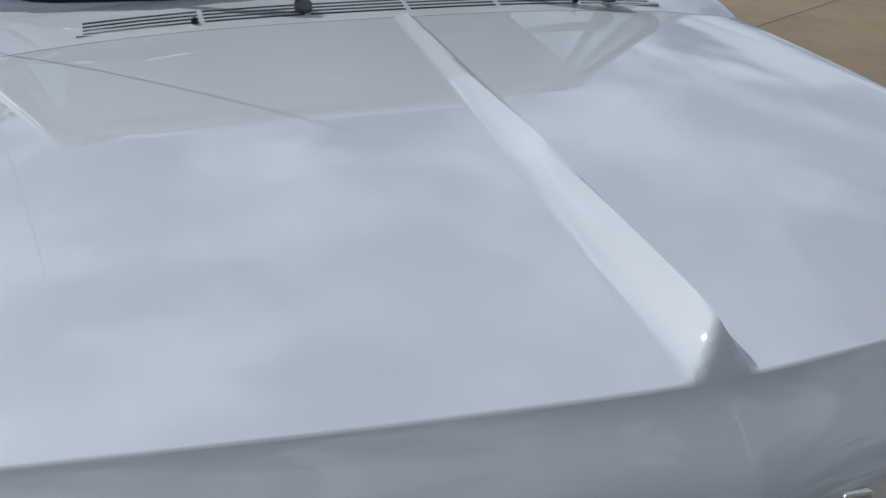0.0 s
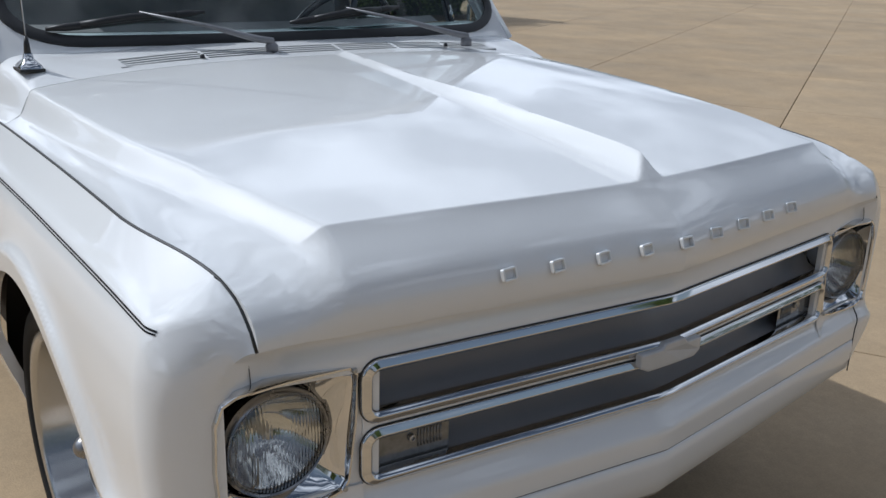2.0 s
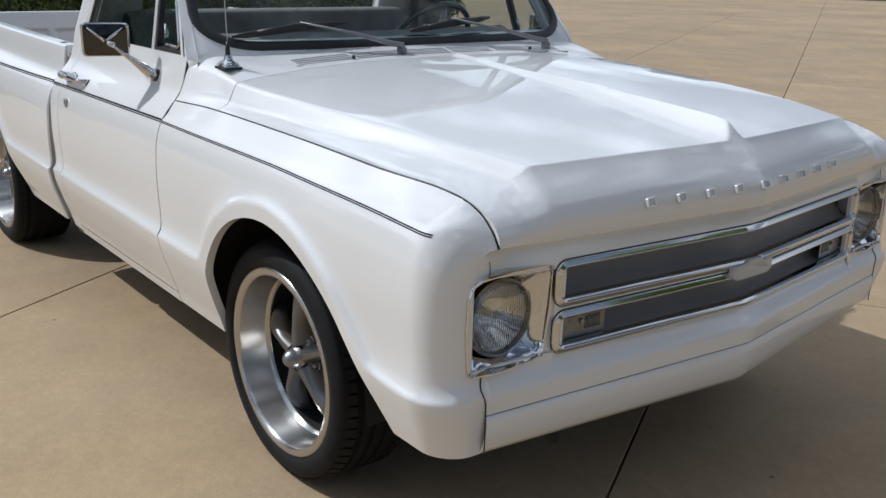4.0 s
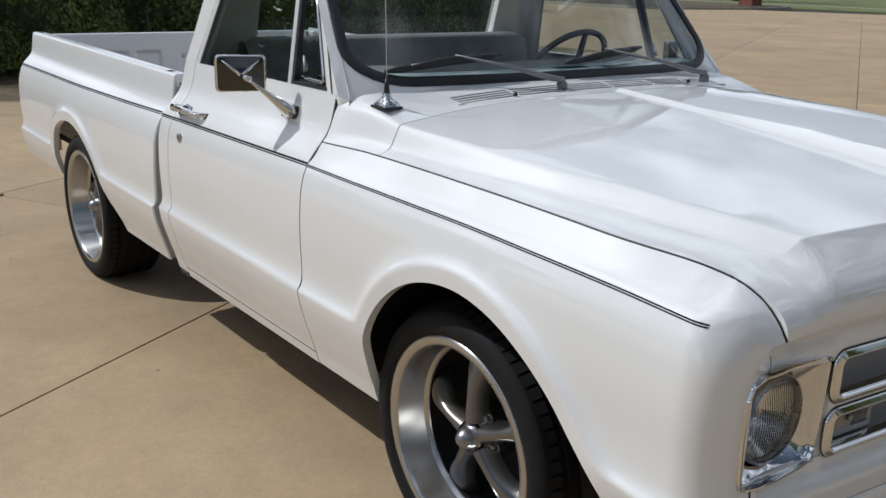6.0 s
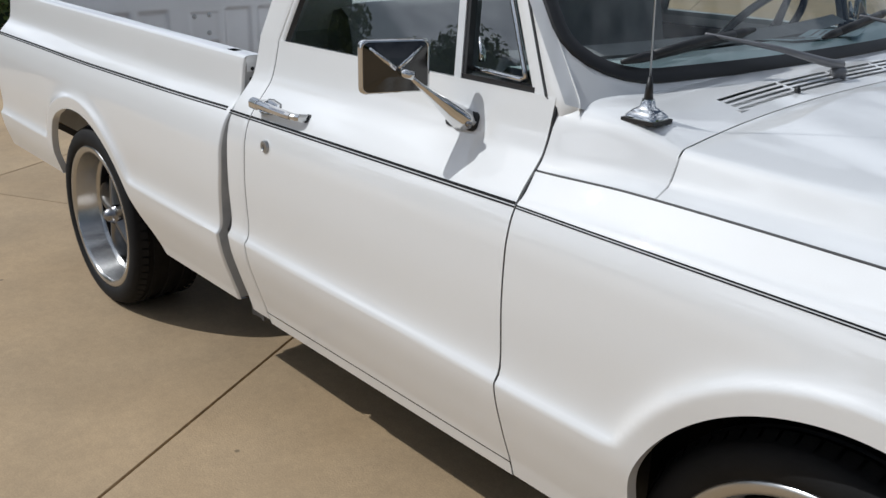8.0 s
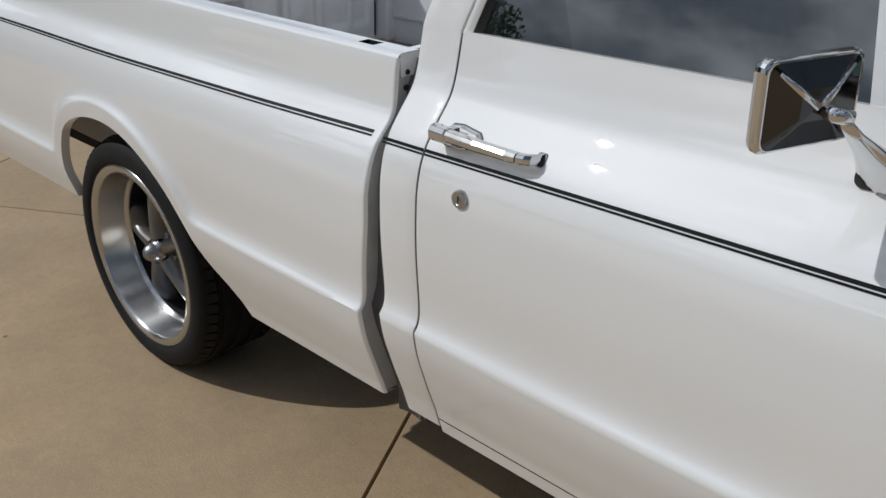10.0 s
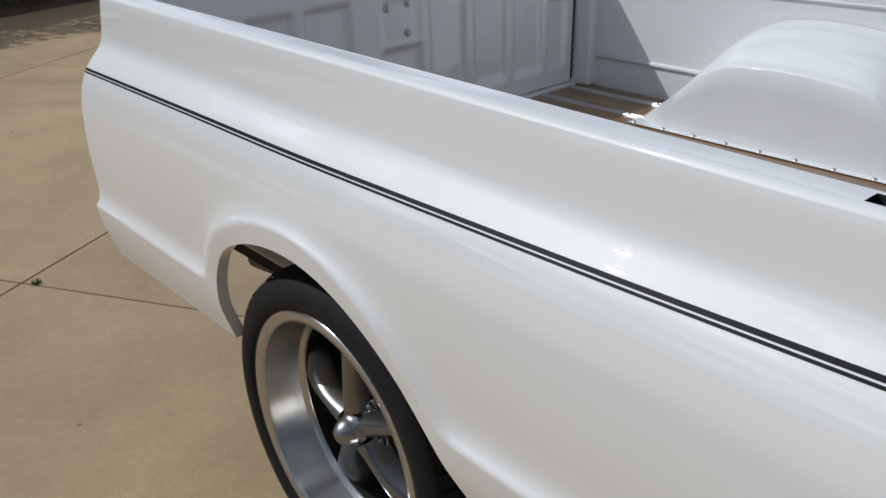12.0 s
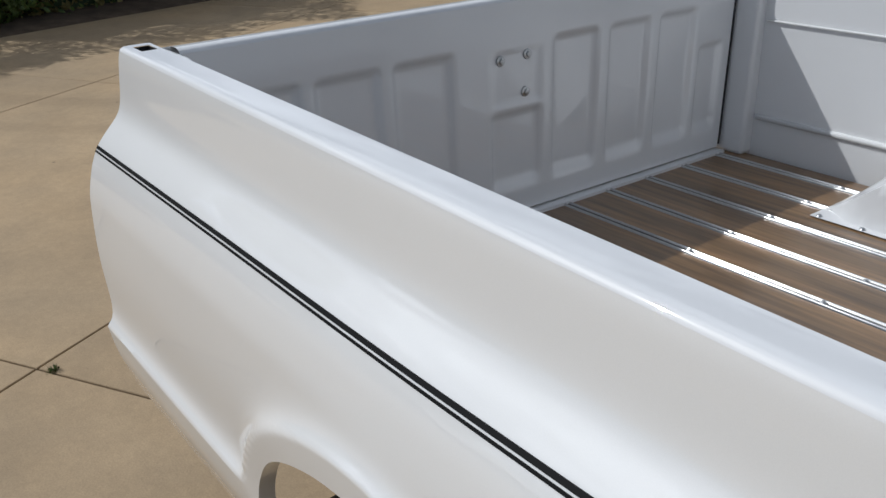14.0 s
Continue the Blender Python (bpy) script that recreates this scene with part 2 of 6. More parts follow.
def concrete_material():
    m = bpy.data.materials.new("concrete")
    m.use_nodes = True
    nt = m.node_tree
    b = nt.nodes["Principled BSDF"]
    b.inputs["Roughness"].default_value = 0.82
    geo = nt.nodes.new("ShaderNodeNewGeometry")

    def layer(scale, lo, hi, detail=5, rough=0.55):
        n = nt.nodes.new("ShaderNodeTexNoise")
        n.inputs["Scale"].default_value, n.inputs["Detail"].default_value, n.inputs["Roughness"].default_value = scale, detail, rough
        nt.links.new(geo.outputs["Position"], n.inputs["Vector"])
        r = nt.nodes.new("ShaderNodeMapRange")
        r.inputs["From Min"].default_value, r.inputs["From Max"].default_value = 0.3, 0.7
        r.inputs["To Min"].default_value, r.inputs["To Max"].default_value = lo, hi
        nt.links.new(n.outputs["Fac"], r.inputs["Value"])
        return r.outputs["Result"], n.outputs["Fac"]

    def times(a, c):
        x = nt.nodes.new("ShaderNodeVectorMath")
        x.operation = "MULTIPLY"
        for k, v in enumerate((a, c)):
            if isinstance(v, tuple):
                x.inputs[k].default_value = v
            else:
                nt.links.new(v, x.inputs[k])
        return x.outputs[0]
    mix = nt.nodes.new("ShaderNodeMix")
    mix.data_type = "RGBA"
    mix.inputs[6].default_value, mix.inputs[7].default_value = (0.425, 0.300, 0.168, 1), (0.35, 0.262, 0.162, 1)
    f, _ = layer(0.8, 0.0, 1.0, 6)
    nt.links.new(f, mix.inputs["Factor"])
    col = mix.outputs[2]
    for args in ((0.33, 0.88, 1.10), (3.1, 0.93, 1.06, 6, 0.65), (1.3, 0.93, 1.07, 6, 0.7), (9.0, 0.96, 1.04, 5, 0.7), (38.0, 0.95, 1.05, 3), (190.0, 0.90, 1.08, 2)):
        f, _ = layer(*args)
        col = times(col, f)
    # slab by slab tone
    info = nt.nodes.new("ShaderNodeObjectInfo")
    r = nt.nodes.new("ShaderNodeMapRange")
    r.inputs["To Min"].default_value, r.inputs["To Max"].default_value = 0.94, 1.05
    nt.links.new(info.outputs["Random"], r.inputs["Value"])
    col = times(col, r.outputs["Result"])
    # small dark specks
    vo = nt.nodes.new("ShaderNodeTexVoronoi")
    vo.inputs["Scale"].default_value = 3.2
    nt.links.new(geo.outputs["Position"], vo.inputs["Vector"])
    sp = nt.nodes.new("ShaderNodeMapRange")
    sp.inputs["From Min"].default_value, sp.inputs["From Max"].default_value = 0.020, 0.034
    sp.inputs["To Min"].default_value, sp.inputs["To Max"].default_value = 0.45, 1.0
    nt.links.new(vo.outputs["Distance"], sp.inputs["Value"])
    col = times(col, sp.outputs["Result"])
    # faint tyre arcs
    mp = nt.nodes.new("ShaderNodeMapping")
    mp.inputs["Location"].default_value = (11.2, -3.6, 0)
    nt.links.new(geo.outputs["Position"], mp.inputs["Vector"])
    ln = nt.nodes.new("ShaderNodeVectorMath")
    ln.operation = "LENGTH"
    nt.links.new(mp.outputs["Vector"], ln.inputs[0])
    band = nt.nodes.new("ShaderNodeValToRGB")
    cr = band.color_ramp
    cr.elements[0].position, cr.elements[0].color = 0.0, (1, 1, 1, 1)
    cr.elements[1].position, cr.elements[1].color = 1.0, (1, 1, 1, 1)
    for p, c in ((0.440, 1.0), (0.447, 0.88), (0.460, 0.90), (0.467, 1.0), (0.500, 1.0), (0.506, 0.90), (0.516, 0.92), (0.522, 1.0)):
        e = cr.elements.new(p)
        e.color = (c, c, c, 1)
    sc = nt.nodes.new("ShaderNodeMath")
    sc.operation = "MULTIPLY"
    sc.inputs[1].default_value = 0.1
    nt.links.new(ln.outputs["Value"], sc.inputs[0])
    nt.links.new(sc.outputs[0], band.inputs["Fac"])
    col = times(col, band.outputs["Color"])
    nt.links.new(col, b.inputs["Base Color"])
    _, h1 = layer(160.0, 0, 1, 4)
    bp = nt.nodes.new("ShaderNodeBump")
    bp.inputs["Strength"].default_value, bp.inputs["Distance"].default_value = 0.3, 0.004
    nt.links.new(h1, bp.inputs["Height"])
    nt.links.new(bp.outputs["Normal"], b.inputs["Normal"])
    return m


CONCRETE = concrete_material()


# ---- building helpers ----
def part(name, bm, mat, parent=None, label="", smooth=True, mats=None):
    me = bpy.data.meshes.new(name)
    if smooth:
        for e in bm.edges:
            if len(e.link_faces) == 1 or (len(e.link_faces) == 2 and e.calc_face_angle(0.0) > 0.87):
                e.smooth = False
    bm.to_mesh(me)
    bm.free()
    for m in (mats or [mat]):
        me.materials.append(m)
    if smooth:
        me.polygons.foreach_set("use_smooth", [True] * len(me.polygons))
    ob = new(name, me)
    ob.parent = parent
    if label:
        ob["label"] = label
    return ob


def thing(name, label, category, group="", kind="", at=(0, 0, 0)):
    ob = new(name)
    ob.location = at
    return tagged(ob, label, category, group, kind)


def solid(ob, thick, offset=-1, even=False):
    md = ob.modifiers.new("thickness", "SOLIDIFY")
    md.thickness, md.offset, md.use_even_offset = thick, offset, even
    return ob


def soften(ob, width, segments=2, angle=35):
    md = ob.modifiers.new("edge", "BEVEL")
    md.width, md.segments, md.limit_method, md.angle_limit = width, segments, "ANGLE", radians(angle)
    return ob


def sheet(points, flip=False, close_u=False, close_v=False, keep=None, bm=None):
    """A grid of quads from rows of points."""
    bm = bm or bmesh.new()
    g = [[bm.verts.new(p) for p in row] for row in points]
    nu, nv = len(g), len(g[0])
    for i in range(nu if close_u else nu - 1):
        for j in range(nv if close_v else nv - 1):
            if keep and not keep(i, j):
                continue
            f = [g[i][j], g[(i + 1) % nu][j], g[(i + 1) % nu][(j + 1) % nv], g[i][(j + 1) % nv]]
            try:
                bm.faces.new(f[::-1] if flip else f)
            except ValueError:
                pass
    return bm


def clean(bm, dist=0.0004):
    bmesh.ops.remove_doubles(bm, verts=bm.verts, dist=dist)
    loose = [v for v in bm.verts if not v.link_faces]
    if loose:
        bmesh.ops.delete(bm, geom=loose, context="VERTS")
    return bm


def box(bm, lo, hi):
    vs = [bm.verts.new((x, y, z)) for z in (lo[2], hi[2]) for y in (lo[1], hi[1]) for x in (lo[0], hi[0])]
    for f in ((0, 2, 3, 1), (4, 5, 7, 6), (0, 1, 5, 4), (2, 6, 7, 3), (0, 4, 6, 2), (1, 3, 7, 5)):
        bm.faces.new([vs[i] for i in f])
    return bm


def revolve(profile, n, axis_y=True, close=False, bm=None, start=0.0, span=2 * math.pi):
    """A lathe body about the y axis: profile of (radius, y)."""
    full = abs(span - 2 * math.pi) < 1e-6
    rows = []
    for k in range(n if full else n + 1):
        a = start + span * k / n
        rows.append([(r * math.cos(a), y, r * math.sin(a)) for r, y in profile])
    return sheet(rows, close_u=full, close_v=close, bm=bm)


def tube(points, radius, n=10, bm=None, caps=True, flat=1.0):
    """A round bar along points; radius one number or one for each point."""
    bm = bm or bmesh.new()
    pts = [Vector(p) for p in points]
    rr = radius if isinstance(radius, (list, tuple)) else [radius] * len(pts)
    rows, side = [], None
    for i, p in enumerate(pts):
        d = (pts[min(i + 1, len(pts) - 1)] - pts[max(i - 1, 0)]).normalized()
        if side is None:
            side = d.cross(Vector((0, 0, 1)) if abs(d.z) < 0.9 else Vector((0, 1, 0))).normalized()
        side = (side - d * side.dot(d)).normalized()
        up = side.cross(d)
        rows.append([bm.verts.new(p + rr[i] * (side * math.cos(2 * math.pi * k / n) + up * flat * math.sin(2 * math.pi * k / n))) for k in range(n)])
    for a, b in zip(rows, rows[1:]):
        for k in range(n):
            bm.faces.new((a[k], a[(k + 1) % n], b[(k + 1) % n], b[k]))
    if caps:
        bm.faces.new(rows[0][::-1])
        bm.faces.new(rows[-1])
    return bm


def extrude_outline(outline, to3d, depth):
    """A prism from a flat outline: to3d(u, v, w) places it, w in (0, depth)."""
    bm = bmesh.new()
    lo = [bm.verts.new(to3d(u, v, 0)) for u, v in outline]
    hi = [bm.verts.new(to3d(u, v, depth)) for u, v in outline]
    n = len(outline)
    bm.faces.new(lo[::-1])
    bm.faces.new(hi)
    for i in range(n):
        bm.faces.new((lo[i], lo[(i + 1) % n], hi[(i + 1) % n], hi[i]))
    bmesh.ops.recalc_face_normals(bm, faces=bm.faces)
    return bm


def rounded(u0, v0, u1, v1, r, n=5):
    pts = []
    for cu, cv, a0 in ((u1 - r, v1 - r, 0), (u0 + r, v1 - r, 90), (u0 + r, v0 + r, 180), (u1 - r, v0 + r, 270)):
        for k in range(n + 1):
            a = radians(a0 + 90 * k / n)
            pts.append((cu + r * math.cos(a), cv + r * math.sin(a)))
    return pts


def smooth01(a, b, x):
    t = min(1.0, max(0.0, (x - a) / (b - a)))
    return t * t * (3 - 2 * t)


def lerp(a, b, t):
    return a + (b - a) * t


def table(rows):
    """A smooth curve through (x, y) rows."""
    xs, ys = [r[0] for r in rows], [r[1] for r in rows]
    d = [(ys[i + 1] - ys[i]) / (xs[i + 1] - xs[i]) for i in range(len(xs) - 1)]
    m = [d[0]] + [0 if d[i - 1] * d[i] <= 0 else 2 * d[i - 1] * d[i] / (d[i - 1] + d[i]) for i in range(1, len(d))] + [d[-1]]

    def f(x):
        if x <= xs[0]:
            return ys[0]
        if x >= xs[-1]:
            return ys[-1]
        i = max(k for k in range(len(xs) - 1) if xs[k] <= x)
        h = xs[i + 1] - xs[i]
        t = (x - xs[i]) / h
        return ((1 + 2 * t) * (1 - t) ** 2 * ys[i] + t * (1 - t) ** 2 * h * m[i] + t * t * (3 - 2 * t) * ys[i + 1] + t * t * (t - 1) * h * m[i + 1])
    return f


def bezier(p0, p1, p2, p3, t):
    a, b, c, d = (1 - t) ** 3, 3 * t * (1 - t) ** 2, 3 * t * t * (1 - t), t ** 3
    return tuple(a * w + b * x + c * y + d * z for w, x, y, z in zip(p0, p1, p2, p3))


def steps(a, b, step):
    n = max(1, math.ceil((b - a) / step))
    return [a + (b - a) * i / n for i in range(n + 1)]


# ---- ground: concrete slabs ----
GROUND_Z = -0.012
SLAB_U, SLAB_W = Vector((-0.485, 0.8745, 0)), Vector((0.8745, 0.485, 0))
SLAB_LONG, SLAB_WIDE, SLAB_V0, SLAB_W0 = 3.05, 2.652, 1.548, 0.475


def ground():
    bm = box(bmesh.new(), (-400, -400, -0.6), (400, 400, GROUND_Z - 0.03))
    base = part("ground", bm, JOINT, smooth=False)
    tagged(base, "sandy earth under the concrete lot reaching the horizon", "ground", kind="structure")
    return base


GROUND = ground()


# ---- the truck ----
truck = thing("pickup_truck", "white lowered classic pickup truck with black pinstripes and chrome trim", "pickup truck")
HUB_Z, WHEEL_R, REAR_X = 0.345, 0.357, -2.921
GAP = 0.0048
CREASE = 0.585

bed_profile = table([(0.30, 0.925), (0.36, 0.942), (0.46, 0.968), (0.56, 0.988), (0.63, 0.992), (0.76, 0.999), (0.86, 0.995), (0.915, 0.983), (0.951, 0.968),
                     (0.962, 0.961), (0.982, 0.943), (1.006, 0.920), (1.02, 0.9125), (1.04, 0.908), (1.07, 0.904), (1.11, 0.898), (1.125, 0.893)])
door_profile = table([(0.30, 0.925), (0.36, 0.942), (0.46, 0.968), (0.56, 0.986), (0.63, 0.988), (0.76, 0.993), (0.86, 0.989), (0.915, 0.979), (0.951, 0.964),
                      (0.963, 0.957), (1.0, 0.928), (1.028, 0.904), (1.044, 0.893), (1.08, 0.880), (1.125, 0.869), (1.15, 0.863)])




def eased(f, w=0.007):
    """The same curve with its bends evened out."""
    keep = {}

    def g(z):
        key = round(z, 4)
        if key not in keep:
            keep[key] = sum(f(key + w * d) * k for d, k in ((-1.5, 0.07), (-1, 0.15), (-0.5, 0.18), (0, 0.20), (0.5, 0.18), (1, 0.15), (1.5, 0.07)))
        return keep[key]
    return g


bed_profile, door_profile = eased(bed_profile), eased(door_profile)


class Arch:
    """A wheel opening: radius by angle about the hub's side."""

    def __init__(self, cx, rows):
        self.cx, self.cz, self.r = cx, 0.345, table(rows)
        self.lo, self.hi = rows[0][0], rows[-1][0]

    def polar(self, x, z):
        a = math.degrees(math.atan2(z - self.cz, x - self.cx))
        if a < -90:
            a += 360
        return a, math.hypot(x - self.cx, z - self.cz)

    def out(self, x, z):
        """How far a point lies outside the opening."""
        a, d = self.polar(x, z)
        if z < self.cz:
            return abs(x - self.cx) - self.r(self.lo if x > self.cx else self.hi)
        return d - self.r(a)

    def snap(self, x, z):
        a, d = self.polar(x, z)
        if z < self.cz:
            return (self.cx + self.r(self.lo), z) if x > self.cx else (self.cx - self.r(self.hi), z)
        r = self.r(a)
        return self.cx + r * math.cos(radians(a)), self.cz + r * math.sin(radians(a))


FRONT_ARCH = Arch(0.0, [(0, 0.630), (8, 0.597), (21, 0.547), (30, 0.520), (48, 0.492), (62, 0.476), (81, 0.455), (98, 0.434), (123, 0.403), (148, 0.376), (165, 0.350), (180, 0.340)])
REAR_ARCH = Arch(REAR_X, [(0, 0.555), (8, 0.510), (16, 0.462), (26, 0.438), (40, 0.424), (60, 0.421), (79, 0.422), (95, 0.425), (110, 0.431), (124, 0.437), (138, 0.420), (150, 0.385), (157, 0.362), (170, 0.345), (180, 0.340)])


def flare(x, z, arch, width=0.062, crease=CREASE):
    """Outward swell along the crease and round the wheel opening."""
    d_arch = (arch.out(x, z) if arch else 9.0) - width
    d = z - crease
    k = 100.0
    d, d_arch = max(-0.4, min(0.4, d)), max(-0.4, min(0.4, d_arch))
    s = -math.log(math.exp(-k * d) + math.exp(-k * d_arch)) / k
    if s >= 0:
        return 0.019 * math.exp(-s / 0.015)
    return 0.019 * (1 + max(s, -0.2) / 0.22)


def panel_mesh(cols, nz, place, arch=None, inner=0.026, sign=-1, spread=None):
    """A body panel: cols of (x, bottom, top); place(x, z) gives the half width. The wheel opening is cut out and its edge turned in."""
    pts = {}
    for i, (x, zb, zt) in enumerate(cols):
        for j in range(nz + 1):
            pts[i, j] = [x, lerp(zb, zt, spread(j / nz) if spread else j / nz)]
    cells, cut = [], set()
    for i in range(len(cols) - 1):
        for j in range(nz):
            ring = [(i, j), (i + 1, j), (i + 1, j + 1), (i, j + 1)]
            if arch:
                cx, cz = sum(pts[k][0] for k in ring) / 4, sum(pts[k][1] for k in ring) / 4
                if arch.out(cx, cz) < 0:
                    cut.update(ring)
                    continue
            cells.append(ring)
    used = set(k for ring in cells for k in ring)
    edge = used & cut
    for k in edge:
        pts[k] = list(arch.snap(*pts[k]))
    if arch:
        near = {}
        for ring in cells:
            for a, b in zip(ring, ring[1:] + ring[:1]):
                near.setdefault(a, set()).add(b)
                near.setdefault(b, set()).add(a)
        last_i = len(cols) - 1
        ease = [k for k in used if k not in edge and 0 < k[0] < last_i and 0 < k[1] < nz and arch.out(*pts[k]) < 0.05]
        for _ in range(8):
            moved = {}
            for k in edge:
                if k[1] == 0:
                    continue
                side = [q for q in near[k] if q in edge]
                if len(side) == 2:
                    moved[k] = list(arch.snap(*[(pts[side[0]][c] + pts[side[1]][c]) / 2 * 0.6 + pts[k][c] * 0.4 for c in (0, 1)]))
            for k in ease:
                moved[k] = [sum(pts[q][c] for q in near[k]) / len(near[k]) for c in (0, 1)]
            pts.update(moved)
    bm = bmesh.new()
    vert = {}

    def v(k, back=0.0):
        if (k, back) not in vert:
            x, z = pts[k]
            vert[k, back] = bm.verts.new((x, sign * (place(x, z) - back), z))
        return vert[k, back]
    for ring in cells:
        bm.faces.new([v(k) for k in ring])
    count = {}
    for ring in cells:
        for a, b in zip(ring, ring[1:] + ring[:1]):
            key = (min(a, b), max(a, b))
            count[key] = count.get(key, 0) + 1
    for (a, b), n in count.items():
        low = a[1] == 0 and b[1] == 0
        if n == 1 and ((a in edge and b in edge) or low):
            try:
                bm.faces.new((v(a), v(b), v(b, inner), v(a, inner)))
            except ValueError:
                pass
    bmesh.ops.recalc_face_normals(bm, faces=bm.faces)
    return bm


SHOULDER = table([(0, 0), (0.42, 0.60), (0.92, 0.94), (1, 1)])


def facing(bm, way):
    """Turn the faces so that most look along way."""
    w = Vector(way)
    bm.normal_update()
    if sum(f.normal.dot(w) * f.calc_area() for f in bm.faces) < 0:
        bmesh.ops.reverse_faces(bm, faces=bm.faces)
    return bm

DOOR_F, DOOR_R, CAB_R, BED_F, BED_R = -0.672, -1.695, -1.806, -1.856, -3.888


def bed_dip(x):
    """The bed sits a little lower in front."""
    return 0.033 * (x - BED_R) / (BED_F - BED_R)


def bed_half(x, z):
    return bed_profile(z + bed_dip(x)) + flare(x, z, REAR_ARCH, 0.046, 0.605 - 0.85 * bed_dip(x))


def door_half(x, z):
    return door_profile(z) + flare(x, z, None, crease=0.578 + 0.012 * (DOOR_F - x))


def bed_edge(x, z):
    q = min(1.0, max(0.0, (x - BED_F + 0.008) / 0.008))
    return bed_half(x, z) - 0.008 * (1 - math.sqrt(max(0.0, 1 - q * q)))


def lean(bm, x0, x1, amount):
    """The upper part of an end edge leans a little forward."""
    for v in bm.verts:
        v.co.x += amount * smooth01(0.58, 0.80, v.co.z) * smooth01(x0, x1, v.co.x)
    return bm


def bed_side(sign):
    cols = [(x, lerp(0.452, 0.348, smooth01(-3.3, -2.6, x)), 1.118 - bed_dip(x)) for x in steps(BED_R, BED_F - 0.008, 0.0125) + [BED_F - 0.006, BED_F - 0.004, BED_F - 0.002, BED_F]]
    part("bed_side", lean(facing(panel_mesh(cols, 210, bed_edge, REAR_ARCH, sign=sign, spread=SHOULDER), (0, sign, 0)), -2.35, BED_F, 0.022), PAINT, truck, "white bed side with a flared wheel opening")
    rows = []
    for x in steps(BED_R, BED_F, 0.005):
        d = bed_dip(x)
        rows.append([(x, sign * h, z - d) for h, z in ((0.8955, 1.118), (0.893, 1.1225), (0.887, 1.1255), (0.877, 1.126), (0.848, 1.126), (0.839, 1.1255), (0.836, 1.121), (0.834, 1.06), (0.834, 1.035), (0.827, 0.575))])
    holes = (-3.868, -3.822), (-1.992, -1.948)
    xs = steps(BED_R, BED_F, 0.005)

    def keep(i, j):
        x = (xs[i] + xs[i + 1]) / 2
        return not (j == 3 and any(a < x < b for a, b in holes))
    part("bed_rail", lean(facing(clean(sheet(rows, keep=keep)), (0, 0, 1)), -2.35, BED_F, 0.022), PAINT_BED, truck, "white bed rail with open stake pockets")
    # pocket insides are near-black, their shade put into the colour
    for a, b in holes:
        y0, y1 = sorted((sign * 0.8475, sign * 0.8775))
        bm = box(bmesh.new(), (a - 0.003, y0, 1.0), (b + 0.003, y1, 1.1245 - bed_dip((a + b) / 2)))
        top = max(bm.faces, key=lambda f: f.calc_center_median().z)
        bmesh.ops.delete(bm, geom=[top], context="FACES_ONLY")
        part("stake_pocket", bm, SHADE, truck, smooth=False)
    d = bed_dip(BED_F)
    y0, y1 = sorted((sign * 0.837, sign * 0.889))
    bm = box(bmesh.new(), (BED_F - 0.006, y0, 1.08 - d), (BED_F - 0.0005, y1, 1.1245 - d))
    part("rail_end", lean(bm, -2.35, BED_F - 0.01, 0.022), PAINT_BED, truck, smooth=False)
    for z in (1.055, 1.025):
        bm = revolve([(0.0001, -0.005), (0.005, -0.004), (0.0065, 0.0)], 8)
        bmesh.ops.rotate(bm, verts=bm.verts, cent=(0, 0, 0), matrix=Matrix.Rotation(math.pi / 2, 3, "Z"))
        bmesh.ops.translate(bm, verts=bm.verts, vec=(BED_F - 0.002 + 0.022 * smooth01(0.58, 0.80, z), sign * (bed_half(BED_F, z) - 0.03), z))
        part("flange_bolt", bm, DARK_METAL, truck)
    # front flange and rear end face
    for x, d, nm in ((BED_F - 0.004, bed_dip(BED_F), "bed_front_flange"), (BED_R + 0.002, 0.0, "bed_rear_post")):
        row = [[(x, sign * (bed_half(x, z) - 0.003), z), (x, sign * 0.80, z)] for z in steps(0.352 if x > -3 else 0.455, 1.114 - d, 0.01)]
        part(nm, lean(facing(sheet(row), (1 if x > -3 else -1, 0, 0)), -2.35, BED_F, 0.022), GAP_GREY if x > -3 else PAINT, truck)


def end_wall(name, x, z0, z1, half, inner, sign, mat, way=1):
    row = [[(x, sign * half(x, z), z), (x, sign * inner, z)] for z in steps(z0, z1, 0.02)]
    return part(name, facing(sheet(row), (way, 0, 0)), mat, truck)


